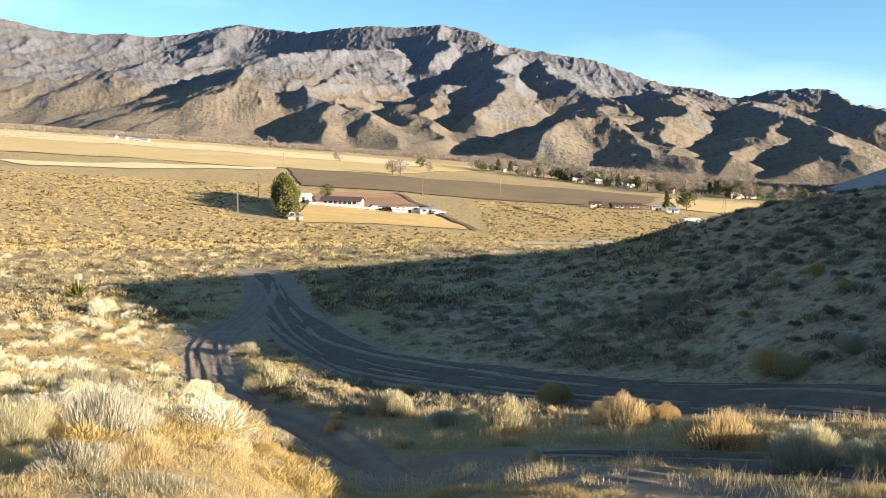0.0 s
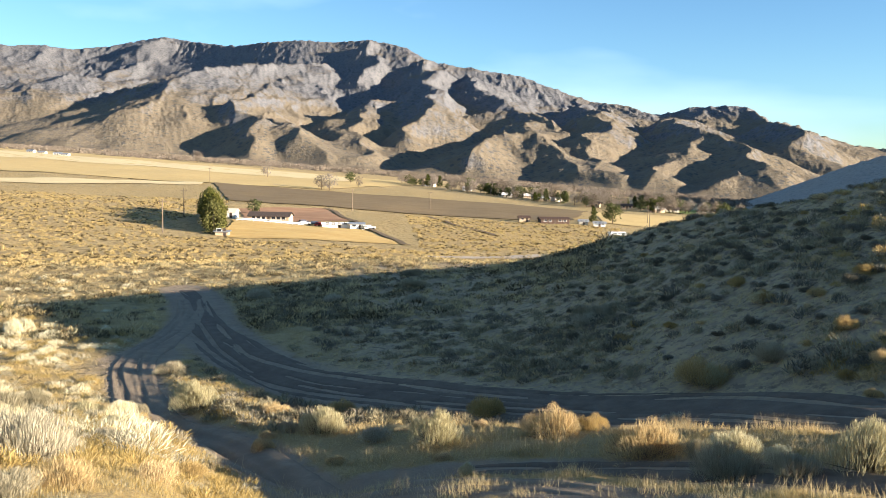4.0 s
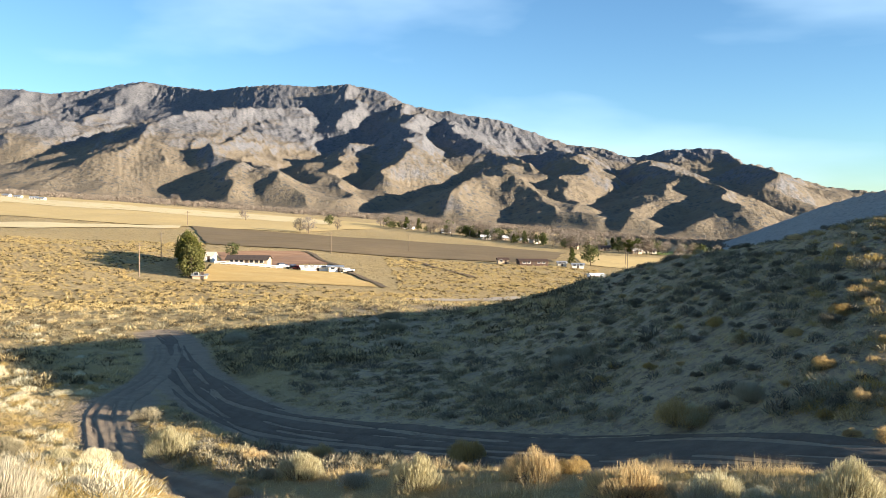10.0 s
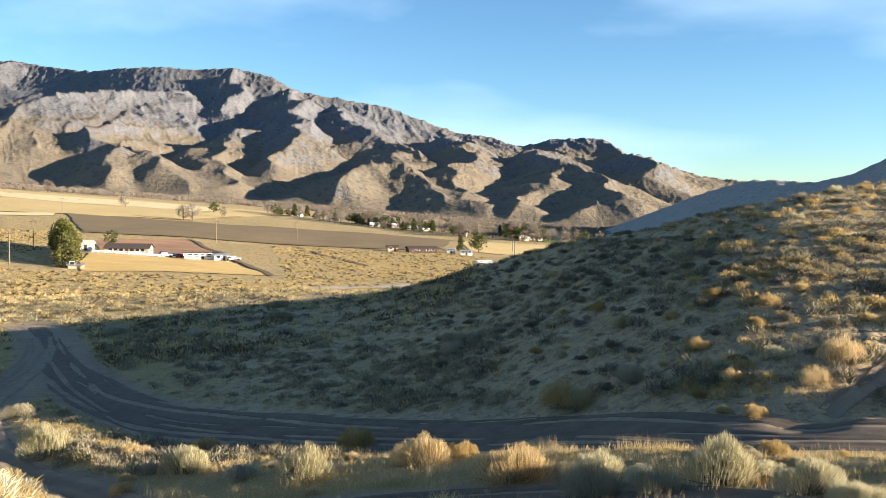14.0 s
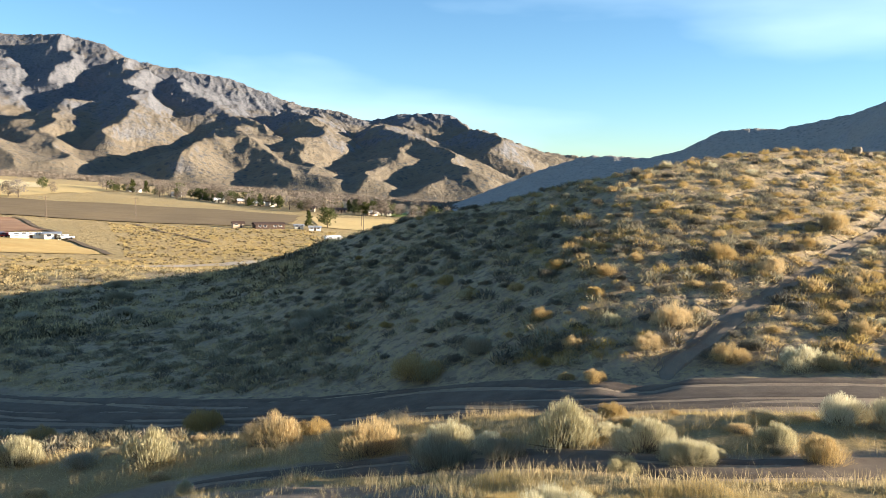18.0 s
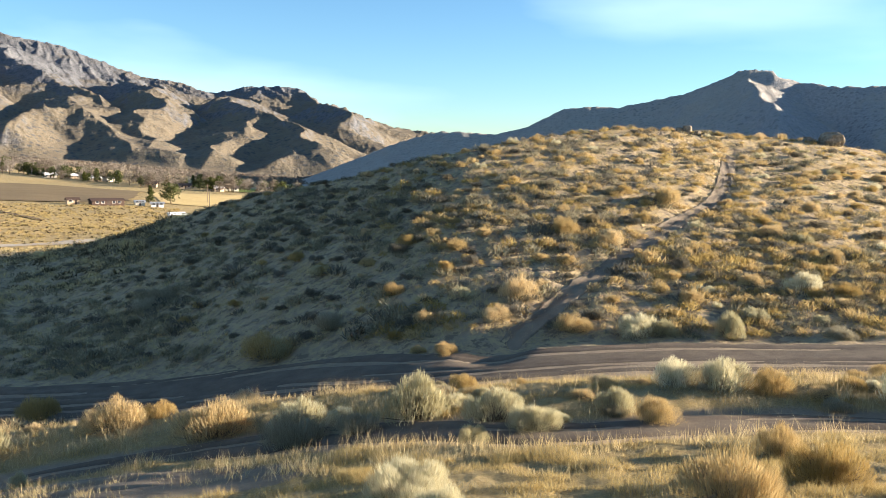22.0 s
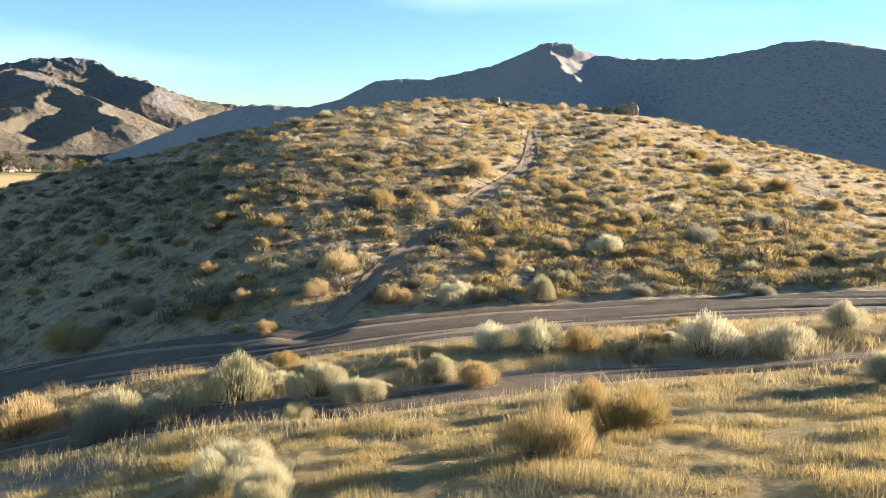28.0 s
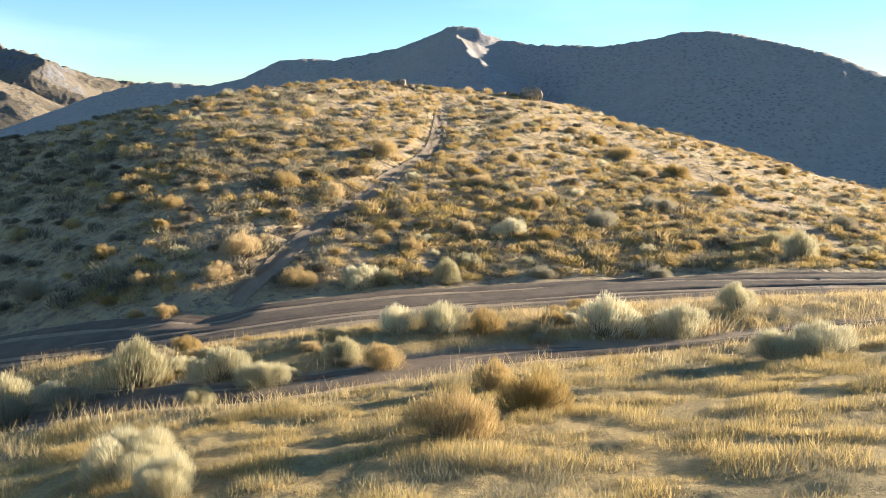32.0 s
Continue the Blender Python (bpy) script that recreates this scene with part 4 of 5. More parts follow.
scrub("straw_scrub", 13000, -86, 14, 25, 78, (0.08, 0.24), 24, MAT_STRAW, "small tufts of straw grass over the hillside", 67, 0.5, 0.12, 0.6)
scrub("straw_scrub", 2600, 8, 38, 12, 60, (0.14, 0.40), 120, MAT_STRAW, "tufts of straw bunchgrass on the open slope", 65, 0.6, 0.045)
scrub("pale_scrub", 620, 14, 38, 16, 90, (0.3, 0.65), 240, MAT_PALE, "pale rabbitbrush over the open slope", 66, 0.5, 0.035)
scrub("sage_scrub", 900, 8, 38, 14, 80, (0.2, 0.5), 150, MAT_SAGE, "grey sage over the open slope", 71, 0.5, 0.04)
scrub("sage_scrub", 3200, -16, 38, 50, 125, (0.3, 0.7), 36, MAT_SAGE, "pale sage scrub over the valley floor", 62, 0.6, 0.10)
scrub("sage_scrub", 3600, -16, 38, 50, 125, (0.3, 0.7), 34, MAT_SCRUB, "dark sage scrub over the valley floor", 72, 0.5, 0.12)
scrub("straw_scrub", 4200, -16, 38, 50, 125, (0.3, 0.7), 34, MAT_STRAW, "tufts of dry bunchgrass over the valley floor", 63, 0.6, 0.10)
scrub("straw_scrub", 26000, -16, 38, 105, 430, (0.45, 0.95), 13, MAT_STRAW, "pale bunchgrass spread over the open flats", 81, 0.6, 0.34, 0.8, True)
scrub("sage_scrub", 15000, -16, 38, 105, 430, (0.4, 0.9), 13, MAT_SCRUB, "dark sage spread over the open flats", 82, 0.5, 0.34, 0.8, True)


# ---- the valley: fields, trees, farm and town ----
def field_material(name, a, b, stripe, furrow=0.0):
    m, n, l, bs = base_material(name)
    c = object_coord(n)
    mid, fine = node_noise(n, l, 0.02, 5, 0.65, c), node_noise(n, l, 0.5, 4, 0.7, c)
    mp = n.new("ShaderNodeMapping")
    mp.inputs["Rotation"].default_value = (0, 0, stripe)
    mp.inputs["Scale"].default_value = (0.004, 0.16, 1)
    l.new(c, mp.inputs["Vector"])
    rows = node_noise(n, l, 1.0, 4, 0.6, mp.outputs["Vector"])
    col = node_mix(n, l, node_range(n, l, rows, 0.35, 0.65), a, b)
    col = node_mix(n, l, node_range(n, l, mid, 0.40, 0.68, 0.0, 0.5), col, b)
    col = node_mix(n, l, node_range(n, l, fine, 0.35, 0.7, 0.3, 0.0), col, tuple(v * 0.6 for v in a))
    l.new(col, bs.inputs["Base Color"])
    node_bump(n, l, bs, fine, 0.4, 0.3)
    return m


def field(name, corners, material, label, lift=0.35, kind_word="field", n=36):
    """A field: a sheet between four corners that follows the lie of the land."""
    c = np.array(corners, float)
    u, v = np.meshgrid(np.linspace(0, 1, n), np.linspace(0, 1, n))
    p = c[0] * ((1 - u) * (1 - v))[..., None] + c[1] * (u * (1 - v))[..., None] + c[2] * (u * v)[..., None] + c[3] * ((1 - u) * v)[..., None]
    x, y = p[..., 0] + 1.5 * fbm(p[..., 0] * 0.05, p[..., 1] * 0.05, 2), p[..., 1] + 3 * fbm(p[..., 0] * 0.05 + 9, p[..., 1] * 0.05, 2)
    ob = new(name, mesh_of(name, np.stack([x, y, ground_at(x, y) + lift], -1).reshape(-1, 3), grid_faces(n, n), material, True))
    return tagged(ob, label, kind_word, kind="structure")


F_GOLD = field_material("stubble_gold", (0.48, 0.35, 0.15), (0.56, 0.42, 0.19), 0.9)
F_PALE = field_material("stubble_pale", (0.60, 0.48, 0.26), (0.68, 0.56, 0.32), 0.9)
F_PLOUGH = field_material("ploughed_earth", (0.165, 0.118, 0.062), (0.215, 0.158, 0.085), 0.2)
F_LOT = field_material("lot_grass", (0.50, 0.33, 0.12), (0.56, 0.40, 0.16), 0.0)
F_RED = field_material("red_earth", (0.27, 0.15, 0.085), (0.36, 0.22, 0.13), 0.3)
F_GREEN = field_material("green_crop", (0.17, 0.22, 0.055), (0.24, 0.28, 0.08), 0.3)
F_GRAVEL = field_material("gravel", (0.34, 0.29, 0.23), (0.42, 0.37, 0.30), 0.1)
F_TRACK = field_material("track_earth", (0.13, 0.095, 0.06), (0.19, 0.14, 0.09), 0.1)
field("field_stubble", [(-760, 1490), (60, 900), (-40, 600), (-330, 560)], F_GOLD, "wide golden stubble field across the valley")
field("field_stubble", [(-240, 470), (-112, 600), (-108, 560), (-200, 425)], F_PALE, "pale mown strip at the edge of the stubble", 0.35)
field("field_pale", [(-600, 1150), (-20, 930), (-22, 790), (-440, 880)], F_PALE, "pale cut strip of straw", 0.45)
field("field_ploughed", [(-106, 596), (140, 560), (98, 431), (-67, 416)], F_PLOUGH, "dark brown ploughed field", 0.4)
field("field_lot", [(-52, 322), (-5, 318), (10, 274), (-43, 262)], F_LOT, "orange-gold mown grass lot before the farmhouse", 0.2)
field("field_bare", [(-58, 376), (-24, 404), (-9, 349), (-46, 326)], F_RED, "reddish bare yard behind the farmhouse", 0.25)
field("gravel_road", [(10, 226), (60, 262), (66, 272), (16, 240)], F_GRAVEL, "pale gravel road across the scrub", 0.2, "road")
field("gravel_road", [(60, 262), (120, 330), (122, 344), (64, 273)], F_GRAVEL, "pale gravel road across the scrub", 0.2, "road")
field("field_pasture", [(140, 560), (260, 560), (190, 420), (118, 440)], F_GOLD, "golden pasture beside the town", 0.25)
field("field_green", [(205, 690), (330, 680), (290, 590), (205, 600)], F_GREEN, "green irrigated field beyond the town", 0.45)
field("farm_track", [(-23, 407), (-21, 407), (12, 272), (9.6, 272)], F_TRACK, "dark earth track between fields", 0.35, "track")
field("farm_track", [(24, 410), (26, 410), (46, 321), (44, 321)], F_TRACK, "dark earth track between fields", 0.35, "track")

MAT_EVER = leafy("evergreen_leaves", (0.045, 0.055, 0.02), (0.11, 0.12, 0.04), 0.15)
MAT_CYPRESS = leafy("cypress_leaves", (0.055, 0.06, 0.018), (0.15, 0.145, 0.04), 0.15)
MAT_BARE = leafy("bare_twigs", (0.15, 0.125, 0.10), (0.26, 0.215, 0.17), 0.1)
MAT_BARK = plain("bark", (0.12, 0.085, 0.06), 0.95)


def tree_meshes(seed, tall, wide, low, shape, clumps, leaves, leaf, material):
    """Trunk and limbs as tapered prisms, and a crown of many small leaf clumps with gaps."""
    rnd = np.random.RandomState(seed)
    v, f = [], []

    def limb(a, b, ra, rb, sides=6):
        a, b = np.array(a, float), np.array(b, float)
        d = (b - a) / np.linalg.norm(b - a)
        p = np.cross(d, (0.3, 0.9, 0.2))
        p /= np.linalg.norm(p)
        q = np.cross(d, p)
        k = len(v)
        for c, r in ((a, ra), (b, rb)):
            for i in range(sides):
                t = 2 * math.pi * i / sides
                v.append(c + (p * math.cos(t) + q * math.sin(t)) * r)
        for i in range(sides):
            f.append((k + i, k + (i + 1) % sides, k + sides + (i + 1) % sides, k + sides + i))
    limb((0, 0, -0.3), (0, 0, tall * 0.45), tall * 0.028, tall * 0.018)
    limb((0, 0, tall * 0.45), (tall * 0.02, 0, tall * 0.9), tall * 0.018, tall * 0.004)
    cs = []
    for i in range(clumps):
        h = low + (1 - low) * (i + rnd.uniform(0, 1)) / clumps
        t = (h - low) / (1 - low)
        reach = {"cone": (1 - t) ** 0.8, "column": (1 - abs(2 * t - 0.85) ** 2.6 * 0.7), "round": math.sqrt(max(0.05, 1 - (2 * t - 1) ** 2))}[shape]
        a, q = rnd.uniform(0, 2 * math.pi), wide * max(reach, 0.08) * math.sqrt(rnd.uniform(0.15, 1))
        c = np.array([q * math.cos(a), q * math.sin(a), h * tall])
        cs.append(c)
        if i % 3 == 0:
            limb((0, 0, h * tall * 0.75), c, tall * 0.008, tall * 0.002, 4)
    trunk = mesh_of("trunk", v, f, MAT_BARK)
    cs = np.array(cs)
    k = rnd.randint(0, clumps, leaves)
    c = cs[k] + rnd.normal(0, 1, (leaves, 3)) * wide * np.array([0.20, 0.20, 0.16])
    n1, n2 = rnd.normal(size=(leaves, 3)), rnd.normal(size=(leaves, 3))
    n1 /= np.linalg.norm(n1, axis=1)[:, None]
    n2 /= np.linalg.norm(n2, axis=1)[:, None]
    s = leaf * rnd.uniform(0.5, 1.4, (leaves, 1))
    lv = np.stack([c - n1 * s, c + n2 * s * 0.5, c + n1 * s, c - n2 * s * 0.5], 1).reshape(-1, 3)
    return trunk, mesh_of("crown", lv, np.arange(4 * leaves).reshape(-1, 4), material)


TREES = {
    "cypress": [tree_meshes(1 + i, 10.5, 3.6, 0.06, "column", 60, 2600, 0.42, MAT_CYPRESS) for i in range(2)],
    "conifer": [tree_meshes(5 + i, 9.0, 2.6, 0.12, "cone", 36, 900, 0.45, MAT_EVER) for i in range(2)],
    "oak": [tree_meshes(9 + i, 7.5, 3.6, 0.28, "round", 30, 900, 0.45, MAT_EVER) for i in range(2)],
    "bare_tree": [tree_meshes(13 + i, 9.0, 3.9, 0.22, "round", 36, 900, 0.36, MAT_BARE) for i in range(3)],
}
TREE_LABEL = {"cypress": "tall dense green cypress in a windbreak row", "conifer": "dark green conifer in the valley town", "oak": "dark rounded evergreen tree in the valley", "bare_tree": "leafless grey-brown winter tree in the valley"}
tree_rnd = random.Random(21)


def tree(kind, x, y, scale, group):
    ob = new(kind)
    tagged(ob, TREE_LABEL[kind], "tree", group)
    ob.location = (x, y, float(ground_at(np.array([x]), np.array([y]))[0]))
    ob.rotation_euler = (0, 0, tree_rnd.uniform(0, 6.28))
    ob.scale = (scale * tree_rnd.uniform(0.9, 1.1),) * 2 + (scale * tree_rnd.uniform(0.9, 1.1),)
    trunk, crown = tree_rnd.choice(TREES[kind])
    part("trunk", trunk, ob)
    part("crown", crown, ob)
    return ob


for i in range(12):
    tree("cypress", -48.5 - 1.1 * i + tree_rnd.uniform(-0.5, 0.5), 272 + 5.4 * i, tree_rnd.uniform(0.82, 1.0), "windbreak row")
for x, y, k, q in [(-48, 358, "oak", 0.8), (-94, 785, "bare_tree", 1.2), (-36, 606, "bare_tree", 1.1), (-30, 600, "bare_tree", 1.2), (-20, 745, "oak", 1.1), (-224, 1135, "bare_tree", 1.6), (110, 432, "conifer", 0.9), (122, 440, "oak", 1.3), (-12, 690, "bare_tree", 0.9), (226, 640, "oak", 1.3)]:
    tree(k, x, y, q, "valley trees")
# the town's trees, thick along the creek
for i in range(170):
    t = tree_rnd.random() ** 0.8
    x = 30 + 235 * t + tree_rnd.uniform(-14, 14)
    y = 850 - 640 * t * (1 - 0.62 * t) + tree_rnd.uniform(-10, 90) * (0.5 + t)
    kind = tree_rnd.choices(["bare_tree", "oak", "conifer"], (0.58, 0.26, 0.16))[0]
    tree(kind, x, y, tree_rnd.uniform(0.6, 1.35), "town trees")

# creek-side brush along the foot of the mountains
rnd = np.random.RandomState(77)
n = 5200
b = rnd.uniform(-34, 33, n)
r = range_foot(b) * rnd.uniform(0.80, 0.99, n) - 40 * rnd.rand(n)
x, y = polar(b, r)
blades = 44
c = np.repeat(np.stack([x, y, valley(x, y)], -1), blades, 0)
s = np.repeat(rnd.uniform(2.5, 5.5, n), blades)[:, None]
m = n * blades
d = rnd.normal(size=(m, 3))
d /= np.linalg.norm(d, axis=1)[:, None]
d[:, 2] = np.abs(d[:, 2])
c = c + d * s * rnd.uniform(0.4, 1, (m, 1)) * np.array([1, 1, 0.9])
n1, n2 = rnd.normal(size=(m, 3)) * 0.24, rnd.normal(size=(m, 3)) * 0.24
v = np.stack([c - n1 * s * 0.6, c + n2 * s * 0.6, c + n1 * s * 0.6], 1).reshape(-1, 3)
tagged(new("creek_brush", mesh_of("creek_brush", v, np.arange(3 * m).reshape(-1, 3), MAT_BARE)), "grey-brown leafless brush along the creek below the mountains", "brush", kind="stuff")


# ---- buildings ----
MAT_WHITE = plain("white_paint", (0.78, 0.77, 0.74), 0.6, 0, 0.06)
MAT_CREAM = plain("cream_siding", (0.62, 0.55, 0.44), 0.7, 0, 0.1)
MAT_TAN = plain("tan_stucco", (0.42, 0.32, 0.22), 0.8, 0, 0.12)
MAT_SHINGLE = plain("dark_shingle", (0.075, 0.058, 0.05), 0.85, 0, 0.3)
MAT_TIN = plain("tin_roof", (0.45, 0.46, 0.47), 0.4, 0.7, 0.12)
MAT_RUST = plain("rusty_tin", (0.085, 0.055, 0.042), 0.7, 0.2, 0.3)
MAT_PANE = plain("window_pane", (0.03, 0.035, 0.045), 0.08)
MAT_POLE = plain("weathered_pole", (0.17, 0.13, 0.095), 0.9)
MAT_PAINT = [plain("car_paint", c, 0.3, 0.2, 0.05) for c in ((0.65, 0.66, 0.68), (0.05, 0.06, 0.09), (0.25, 0.03, 0.03), (0.5, 0.48, 0.42))]
MAT_TYRE = plain("tyre_rubber", (0.02, 0.02, 0.02), 0.9)


def solid(name, boxes, material, bevel=0.03):
    """One mesh of a few bevelled blocks: each (centre, size)."""
    bm = bmesh.new()
    for (cx, cy, cz), (sx, sy, sz) in boxes:
        bmesh.ops.create_cube(bm, size=1, matrix=Matrix.Translation((cx, cy, cz)) @ Matrix.Diagonal((sx, sy, sz, 1)))
    if bevel:
        bmesh.ops.bevel(bm, geom=bm.edges[:], offset=bevel, segments=1, affect="EDGES")
    me = bpy.data.meshes.new(name)
    bm.to_mesh(me)
    bm.free()
    me.materials.append(material)
    return me


def gable(name, l, w, h, rise, over, material):
    """A gable roof with thickness over a body l long and w wide."""
    a, b, t = l / 2 + over, w / 2 + over, 0.18
    drop = rise * over / (w / 2)
    sec = [(-b, h - drop), (0, h + rise), (b, h - drop), (b, h - drop - t), (0, h + rise - t), (-b, h - drop - t)]
    v = [(x, y, z) for x in (-a, a) for y, z in sec]
    f = [(i, (i + 1) % 6, (i + 1) % 6 + 6, i + 6) for i in range(6)]
    me = bpy.data.meshes.new(name)
    me.from_pydata(v, [], f + [(0, 5, 4, 1), (1, 4, 3, 2), (6, 7, 10, 11), (7, 8, 9, 10)])
    me.materials.append(material)
    me.update()
    return me


def house(name, x, y, turn, l, w, h, rise, wall, roof, label, windows=3, category="house"):
    ob = new(name)
    tagged(ob, label, category, "valley buildings")
    ob.location = (x, y, float(ground_at(np.array([x]), np.array([y]))[0]) )
    ob.rotation_euler = (0, 0, radians(turn))
    bm = bmesh.new()
    bmesh.ops.create_cube(bm, size=1, matrix=Matrix.Translation((0, 0, h / 2 - 0.5)) @ Matrix.Diagonal((l, w, h + 1, 1)))
    for q in (-1, 1):
        vs = [bm.verts.new((q * l / 2, k * w / 2, h)) for k in (-1, 1)] + [bm.verts.new((q * l / 2, 0, h + rise - 0.12))]
        bm.faces.new(vs)
    me = bpy.data.meshes.new("wall")
    bm.to_mesh(me)
    bm.free()
    me.materials.append(wall)
    part("wall", me, ob)
    part("roof", gable("roof", l, w, h, rise, 0.5, roof), ob)
    for i in range(windows):
        px = (i + 0.5) / windows * l * 0.86 - l * 0.43
        if i == windows // 2:
            part("door", solid("door", [((px, -w / 2 - 0.03, 1.02), (0.95, 0.08, 2.05))], MAT_SHINGLE, 0.01), ob)
            continue
        win = part("window", solid("window", [((px, -w / 2 - 0.03, 1.6), (1.5, 0.08, 1.2))], MAT_WHITE, 0.01), ob)
        part("pane", solid("pane", [((px, -w / 2 - 0.075, 1.6), (1.3, 0.03, 1.0))], MAT_PANE, 0), win)
    return ob


def vehicle(name, x, y, turn, paint, label, l=4.6, h=1.5):
    ob = new(name)
    tagged(ob, label, "vehicle", "parked vehicles")
    ob.location = (x, y, float(ground_at(np.array([x]), np.array([y]))[0]) + 0.2)
    ob.rotation_euler = (0, 0, radians(turn))
    part("body", solid("body", [((0, 0, 0.65), (l, 1.8, 0.6)), ((-0.1 * l, 0, 1.15), (l * 0.5, 1.6, h - 0.8))], paint, 0.12), ob)
    part("windscreen", solid("windscreen", [((-0.1 * l, 0, 1.2), (l * 0.52, 1.5, 0.36))], MAT_PANE, 0.05), ob)
    for px in (-0.32 * l, 0.32 * l):
        for py in (-0.85, 0.85):
            bm = bmesh.new()
            bmesh.ops.create_cone(bm, cap_ends=True, segments=14, radius1=0.34, radius2=0.34, depth=0.24, matrix=Matrix.Translation((px, py, 0.34)) @ Matrix.Rotation(radians(90), 4, "X"))
            me = bpy.data.meshes.new("wheel")
            bm.to_mesh(me)
            bm.free()
            me.materials.append(MAT_TYRE)
            part("wheel", me, ob)
    return ob


house("farmhouse", -38, 328, -8, 15, 7, 2.4, 1.3, MAT_TAN, MAT_SHINGLE, "long low ranch house with a dark shingle roof", 7)
house("garage", -54, 334, -6, 5.5, 5.5, 2.4, 1.1, MAT_WHITE, MAT_CREAM, "white garage with a pale gable roof", 2, "garage")
house("shed", -45.5, 268, 2, 4, 3, 1.3, 0.3, MAT_TAN, MAT_TIN, "low tan shed under the cypress row", 2, "shed")
house("mobile_home", -13.5, 318, 4, 10, 3.4, 1.7, 0.4, MAT_WHITE, MAT_WHITE, "long white mobile home beside the ranch house", 4)
house("mobile_home", -6.0, 316, 4, 5, 3, 2.2, 0.4, MAT_WHITE, MAT_TIN, "small white trailer on the farm lot", 2, "trailer")
house("barn", 86, 414, 4, 14, 6, 2.4, 0.8, MAT_RUST, MAT_RUST, "long dark rusty barn with open sheds", 5, "barn")
house("shed", 72, 416, 0, 5, 4, 2.2, 0.8, MAT_TAN, MAT_RUST, "small brown shed near the barn", 2, "shed")
for x, y, l, wall, roof in [(109, 416, 8, MAT_WHITE, MAT_TIN), (102, 420, 6, MAT_CREAM, MAT_TIN), (101, 356, 9, MAT_WHITE, MAT_WHITE), (112, 352, 8, MAT_CREAM, MAT_WHITE), (125, 352, 10, MAT_WHITE, MAT_TIN), (146, 396, 8, MAT_WHITE, MAT_TIN)]:
    house("outbuilding", x, y, tree_rnd.uniform(-12, 12), l * 0.7, 4.0, 1.8, 0.7, wall, roof, "pale farm outbuilding with a metal roof", 3, "outbuilding")
for i in range(15):
    t = (i + tree_rnd.random()) / 15
    x = 40 + 220 * t + tree_rnd.uniform(-8, 8)
    y = 850 - 640 * t * (1 - 0.62 * t) + tree_rnd.uniform(-6, 60) * (0.5 + t)
    house("town_house", x, y, tree_rnd.uniform(-30, 30), tree_rnd.uniform(7, 11), 6, 2.5, 1.4, tree_rnd.choice([MAT_WHITE, MAT_CREAM, MAT_TAN]), tree_rnd.choice([MAT_TIN, MAT_SHINGLE, MAT_WHITE]), "small town house among winter trees", 3)
for x, y in [(-412, 1096), (-395, 1085), (-361, 1038), (-350, 1030)]:
    house("farmhouse", x, y, tree_rnd.uniform(-20, 20), 9, 6, 2.4, 1.2, MAT_CREAM, MAT_TIN, "far pale farm building by the creek brush", 3, "farm building")
for i, (x, y) in enumerate([(-25, 321), (-22, 322), (-19.5, 320), (-4, 315), (-1.5, 317), (-26, 327)]):
    vehicle("parked_car", x, y, tree_rnd.uniform(-20, 200), MAT_PAINT[i % 4], "car parked on the farm lot")

# white board fence before the farmhouse
fence = new("board_fence")
tagged(fence, "low white board fence before the ranch house", "fence")
fx, fy = np.linspace(-49, -25, 13), np.linspace(318.5, 316.5, 13)
fz = ground_at(fx, fy) + 0.2
for x, y, z in zip(fx, fy, fz):
    part("post", solid("post", [((x, y, z + 0.55), (0.14, 0.14, 1.3))], MAT_WHITE, 0.01), fence)
for h in (0.5, 1.0):
    for a, b in zip(range(12), range(1, 13)):
        part("board", solid("board", [(((fx[a] + fx[b]) / 2, (fy[a] + fy[b]) / 2 - 0.1, (fz[a] + fz[b]) / 2 + h), (2.02, 0.06, 0.26))], MAT_WHITE, 0.005), fence)


def utility_pole(x, y, h=10.0):
    ob = new("utility_pole")
    tagged(ob, "tall weathered wooden utility pole", "pole", "utility poles")
    ob.location = (x, y, float(ground_at(np.array([x]), np.array([y]))[0]))
    bm = bmesh.new()
    bmesh.ops.create_cone(bm, cap_ends=True, segments=10, radius1=0.2, radius2=0.12, depth=h + 0.6, matrix=Matrix.Translation((0, 0, h / 2 - 0.3)))
    me = bpy.data.meshes.new("post")
    bm.to_mesh(me)
    bm.free()
    me.materials.append(MAT_POLE)
    part("post", me, ob)
    part("crossarm", solid("crossarm", [((0, 0, h - 0.8), (2.4, 0.14, 0.16))], MAT_POLE, 0.01), ob)


for x, y in [(-62, 263), (-70, 330), (-10, 408), (128, 398), (150, 470), (30, 470), (-110, 600)]:
    utility_pole(x, y)


# ---- rocks on the crest ----
MAT_ROCK = plain("boulder_rock", (0.23, 0.185, 0.135), 0.95, 0, 0.45, 2.2)


def boulder(name, x, y, size, seed, label, sink=0.25):
    bm = bmesh.new()
    bmesh.ops.create_icosphere(bm, subdivisions=4, radius=1)
    for v in bm.verts:
        p = v.co * 1.1 + Vector((seed * 3.1, seed * 1.7, 0))
        k = 1 + 0.34 * noise.noise(p) + 0.16 * noise.noise(p * 2.7) + 0.07 * noise.noise(p * 7)
        v.co = Vector((max(-0.9, min(0.92, v.co.x * k)), max(-0.9, min(0.95, v.co.y * k)), max(-0.6, min(0.85, v.co.z * k))))
    me = bpy.data.meshes.new(name)
    bm.to_mesh(me)
    bm.free()
    me.materials.append(MAT_ROCK)
    ob = new(name, me)
    ob.location = (x, y, float(ground_at(np.array([x]), np.array([y]))[0]) + size[2] * (0.6 - sink))
    ob.scale = size
    ob.rotation_euler = (0, 0, seed)
    return tagged(ob, label, "rock", "rocks on the crest")


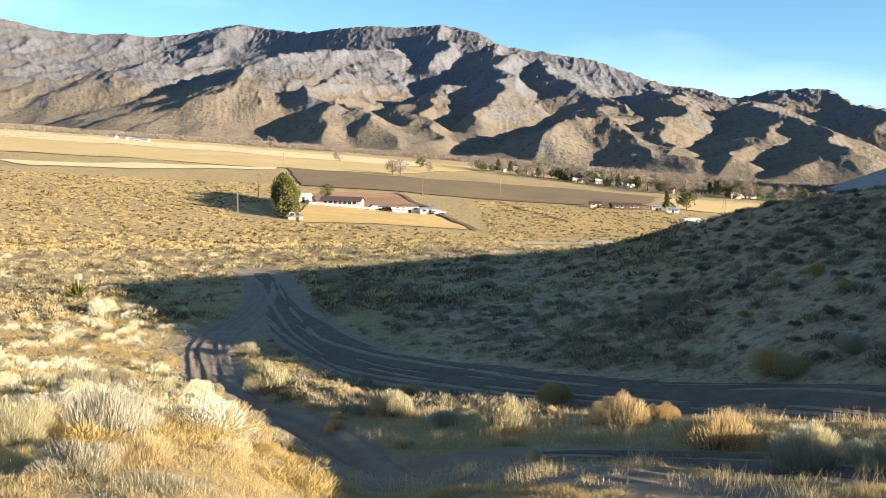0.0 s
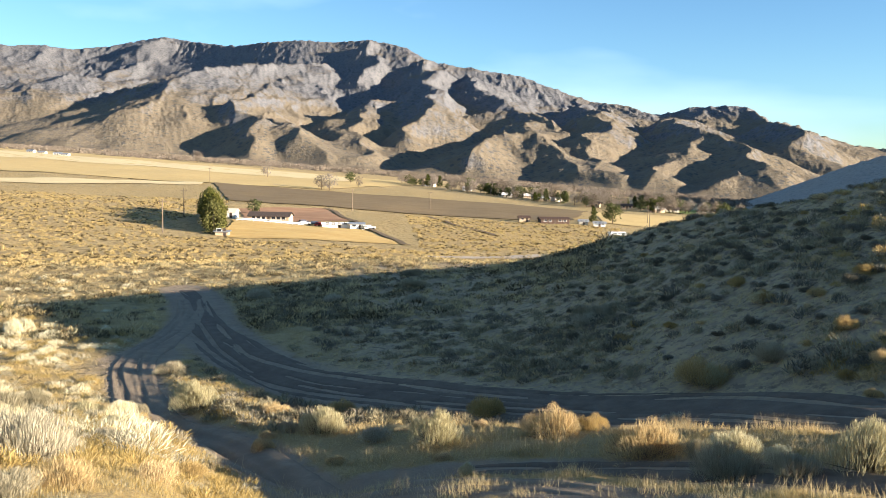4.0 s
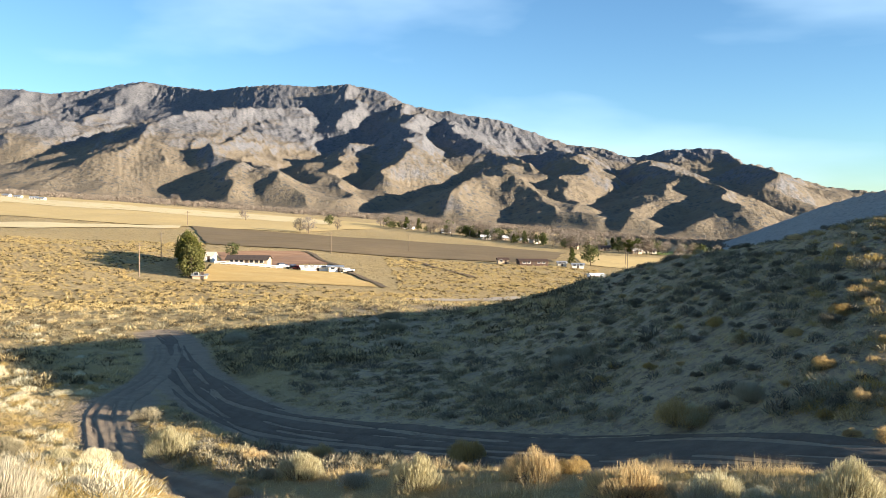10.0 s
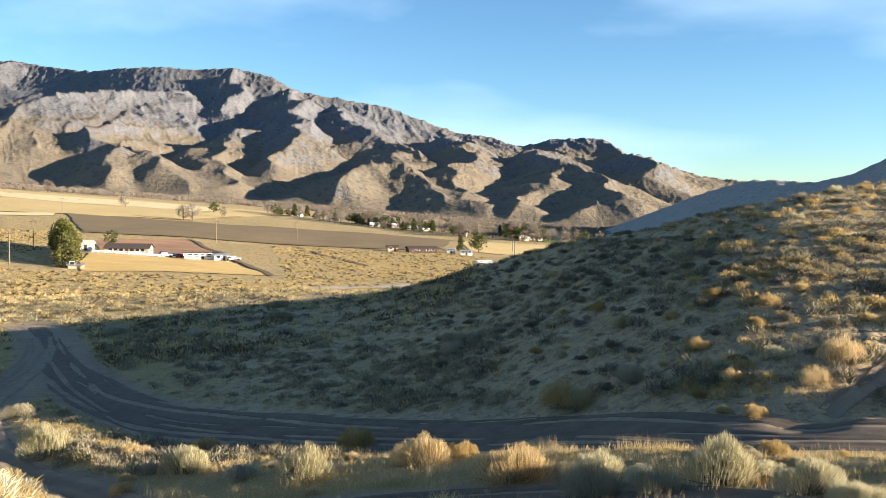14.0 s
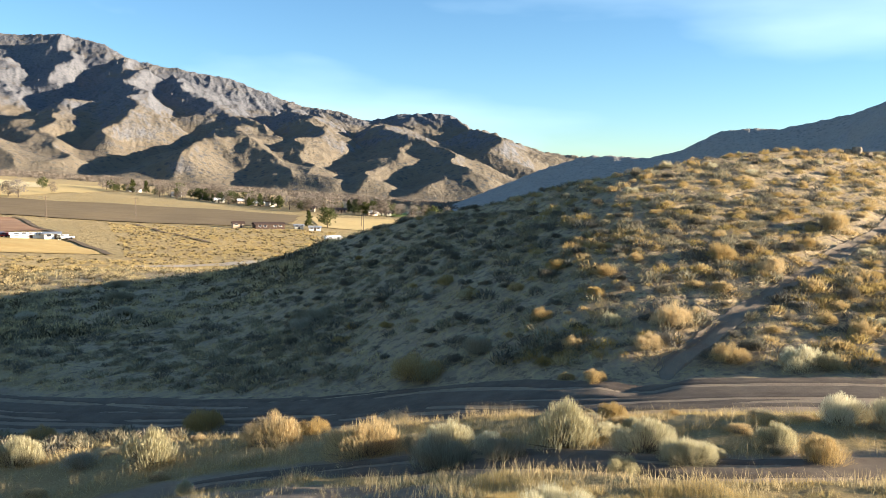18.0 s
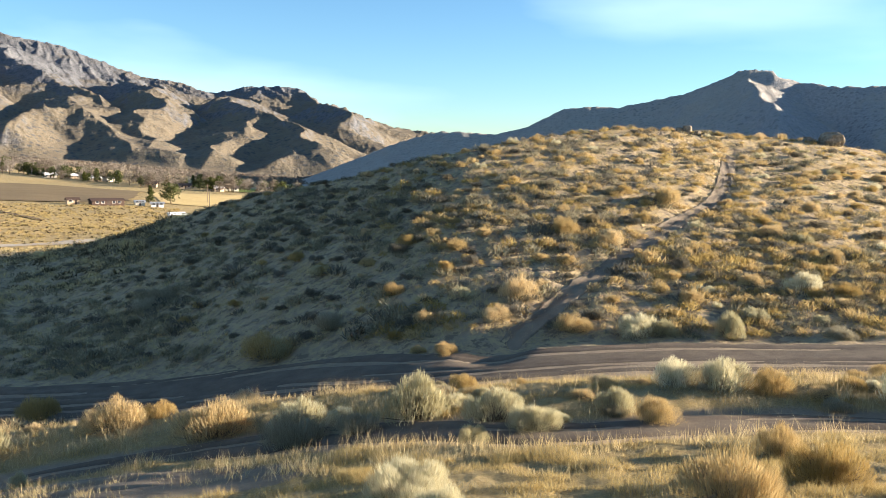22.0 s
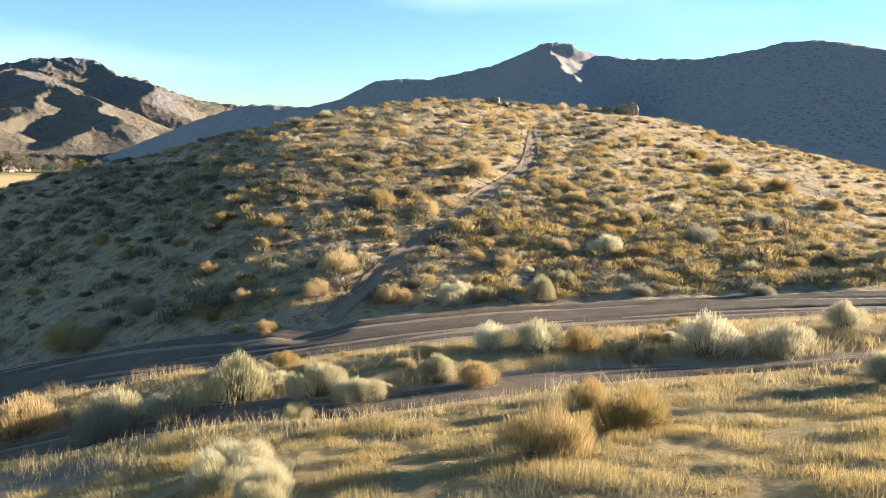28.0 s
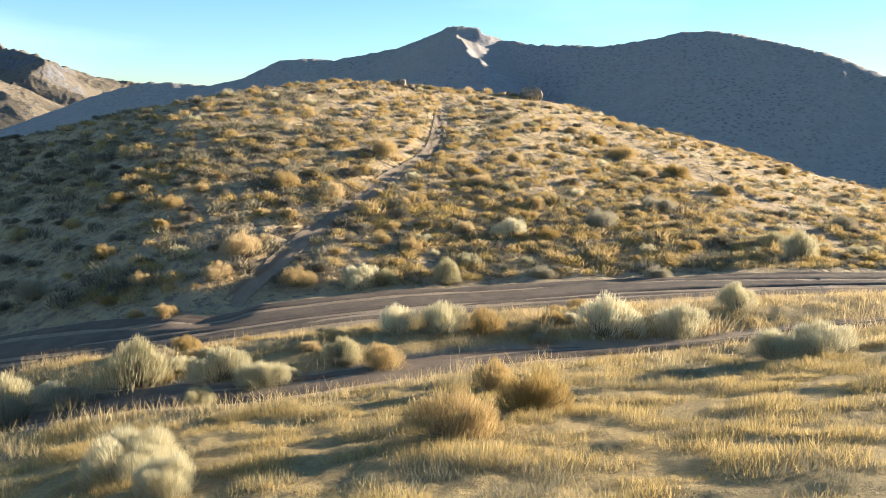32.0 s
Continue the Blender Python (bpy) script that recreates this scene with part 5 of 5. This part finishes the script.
bx, by = polar(-48.1, 56.2)
for i, (dx, dy, s) in enumerate([(0, 0, 0.30), (0.45, -0.4, 0.24), (-0.4, 0.3, 0.22), (0.2, 0.2, 0.25), (0.8, -0.7, 0.15), (-0.7, 0.6, 0.15)]):
    boulder("rock", float(bx) + dx, float(by) + dy, (s, s * 0.9, s * (1.3 if i == 0 else 0.9)), 2 + i, "pale jagged rock on the hilltop")
bx, by = polar(-56.4, 62.4)
boulder("boulder", float(bx), float(by), (0.85, 0.75, 0.7), 1.0, "big square tan boulder on the hill's shoulder")
boulder("rock", float(bx) - 1.2, float(by) + 0.9, (0.3, 0.3, 0.25), 9, "small rock beside the boulder")
# the broken rock cap of the far peak
for i in range(10):
    b = -50.95 - 0.19 * i
    x, y = (float(q) for q in polar(b, float(dusk_far(b)) + plant_rnd.uniform(-4, 2)))
    e = float(np.interp(b, DUSK_B, DUSK_E))
    s = plant_rnd.uniform(0.9, 1.9)
    ob = boulder("outcrop", x, y, (s * 1.2, s, s), 20 + i, "jagged rock outcrop capping the far peak")
    lie = float(dusk_height(np.array([x]), np.array([y]))[0][0])
    ob.location.z = min(float(dusk_far(b)) * math.tan(radians(e)) - s * 0.55, lie + s * 0.2)


# ---- a yucca on the open slope ----
def yucca(x, y, size):
    ob = new("yucca")
    tagged(ob, "spiky yellow-green yucca with a pale flower stalk", "yucca")
    ob.location = (x, y, float(ground_at(np.array([x]), np.array([y]))[0]))
    rnd = np.random.RandomState(4)
    n = 120
    a, t = rnd.uniform(0, 2 * math.pi, n), rnd.uniform(0.15, 1.35, n)
    tip = np.stack([np.cos(a) * np.sin(t), np.sin(a) * np.sin(t), np.cos(t) + 0.15], -1) * size
    v, f = slivers(tip * 0.05, tip, 0.09 * size, rnd, 0.3)
    part("leaves", mesh_of("leaves", v, f, MAT_CYPRESS), ob)
    part("stalk", solid("stalk", [((0.1, 0, size * 1.2), (0.1, 0.1, 1.0)), ((0.1, 0, size * 1.5), (0.4, 0.4, 0.35))], MAT_PALE, 0.03), ob)


yucca(-23.3, 55.1, 0.9)
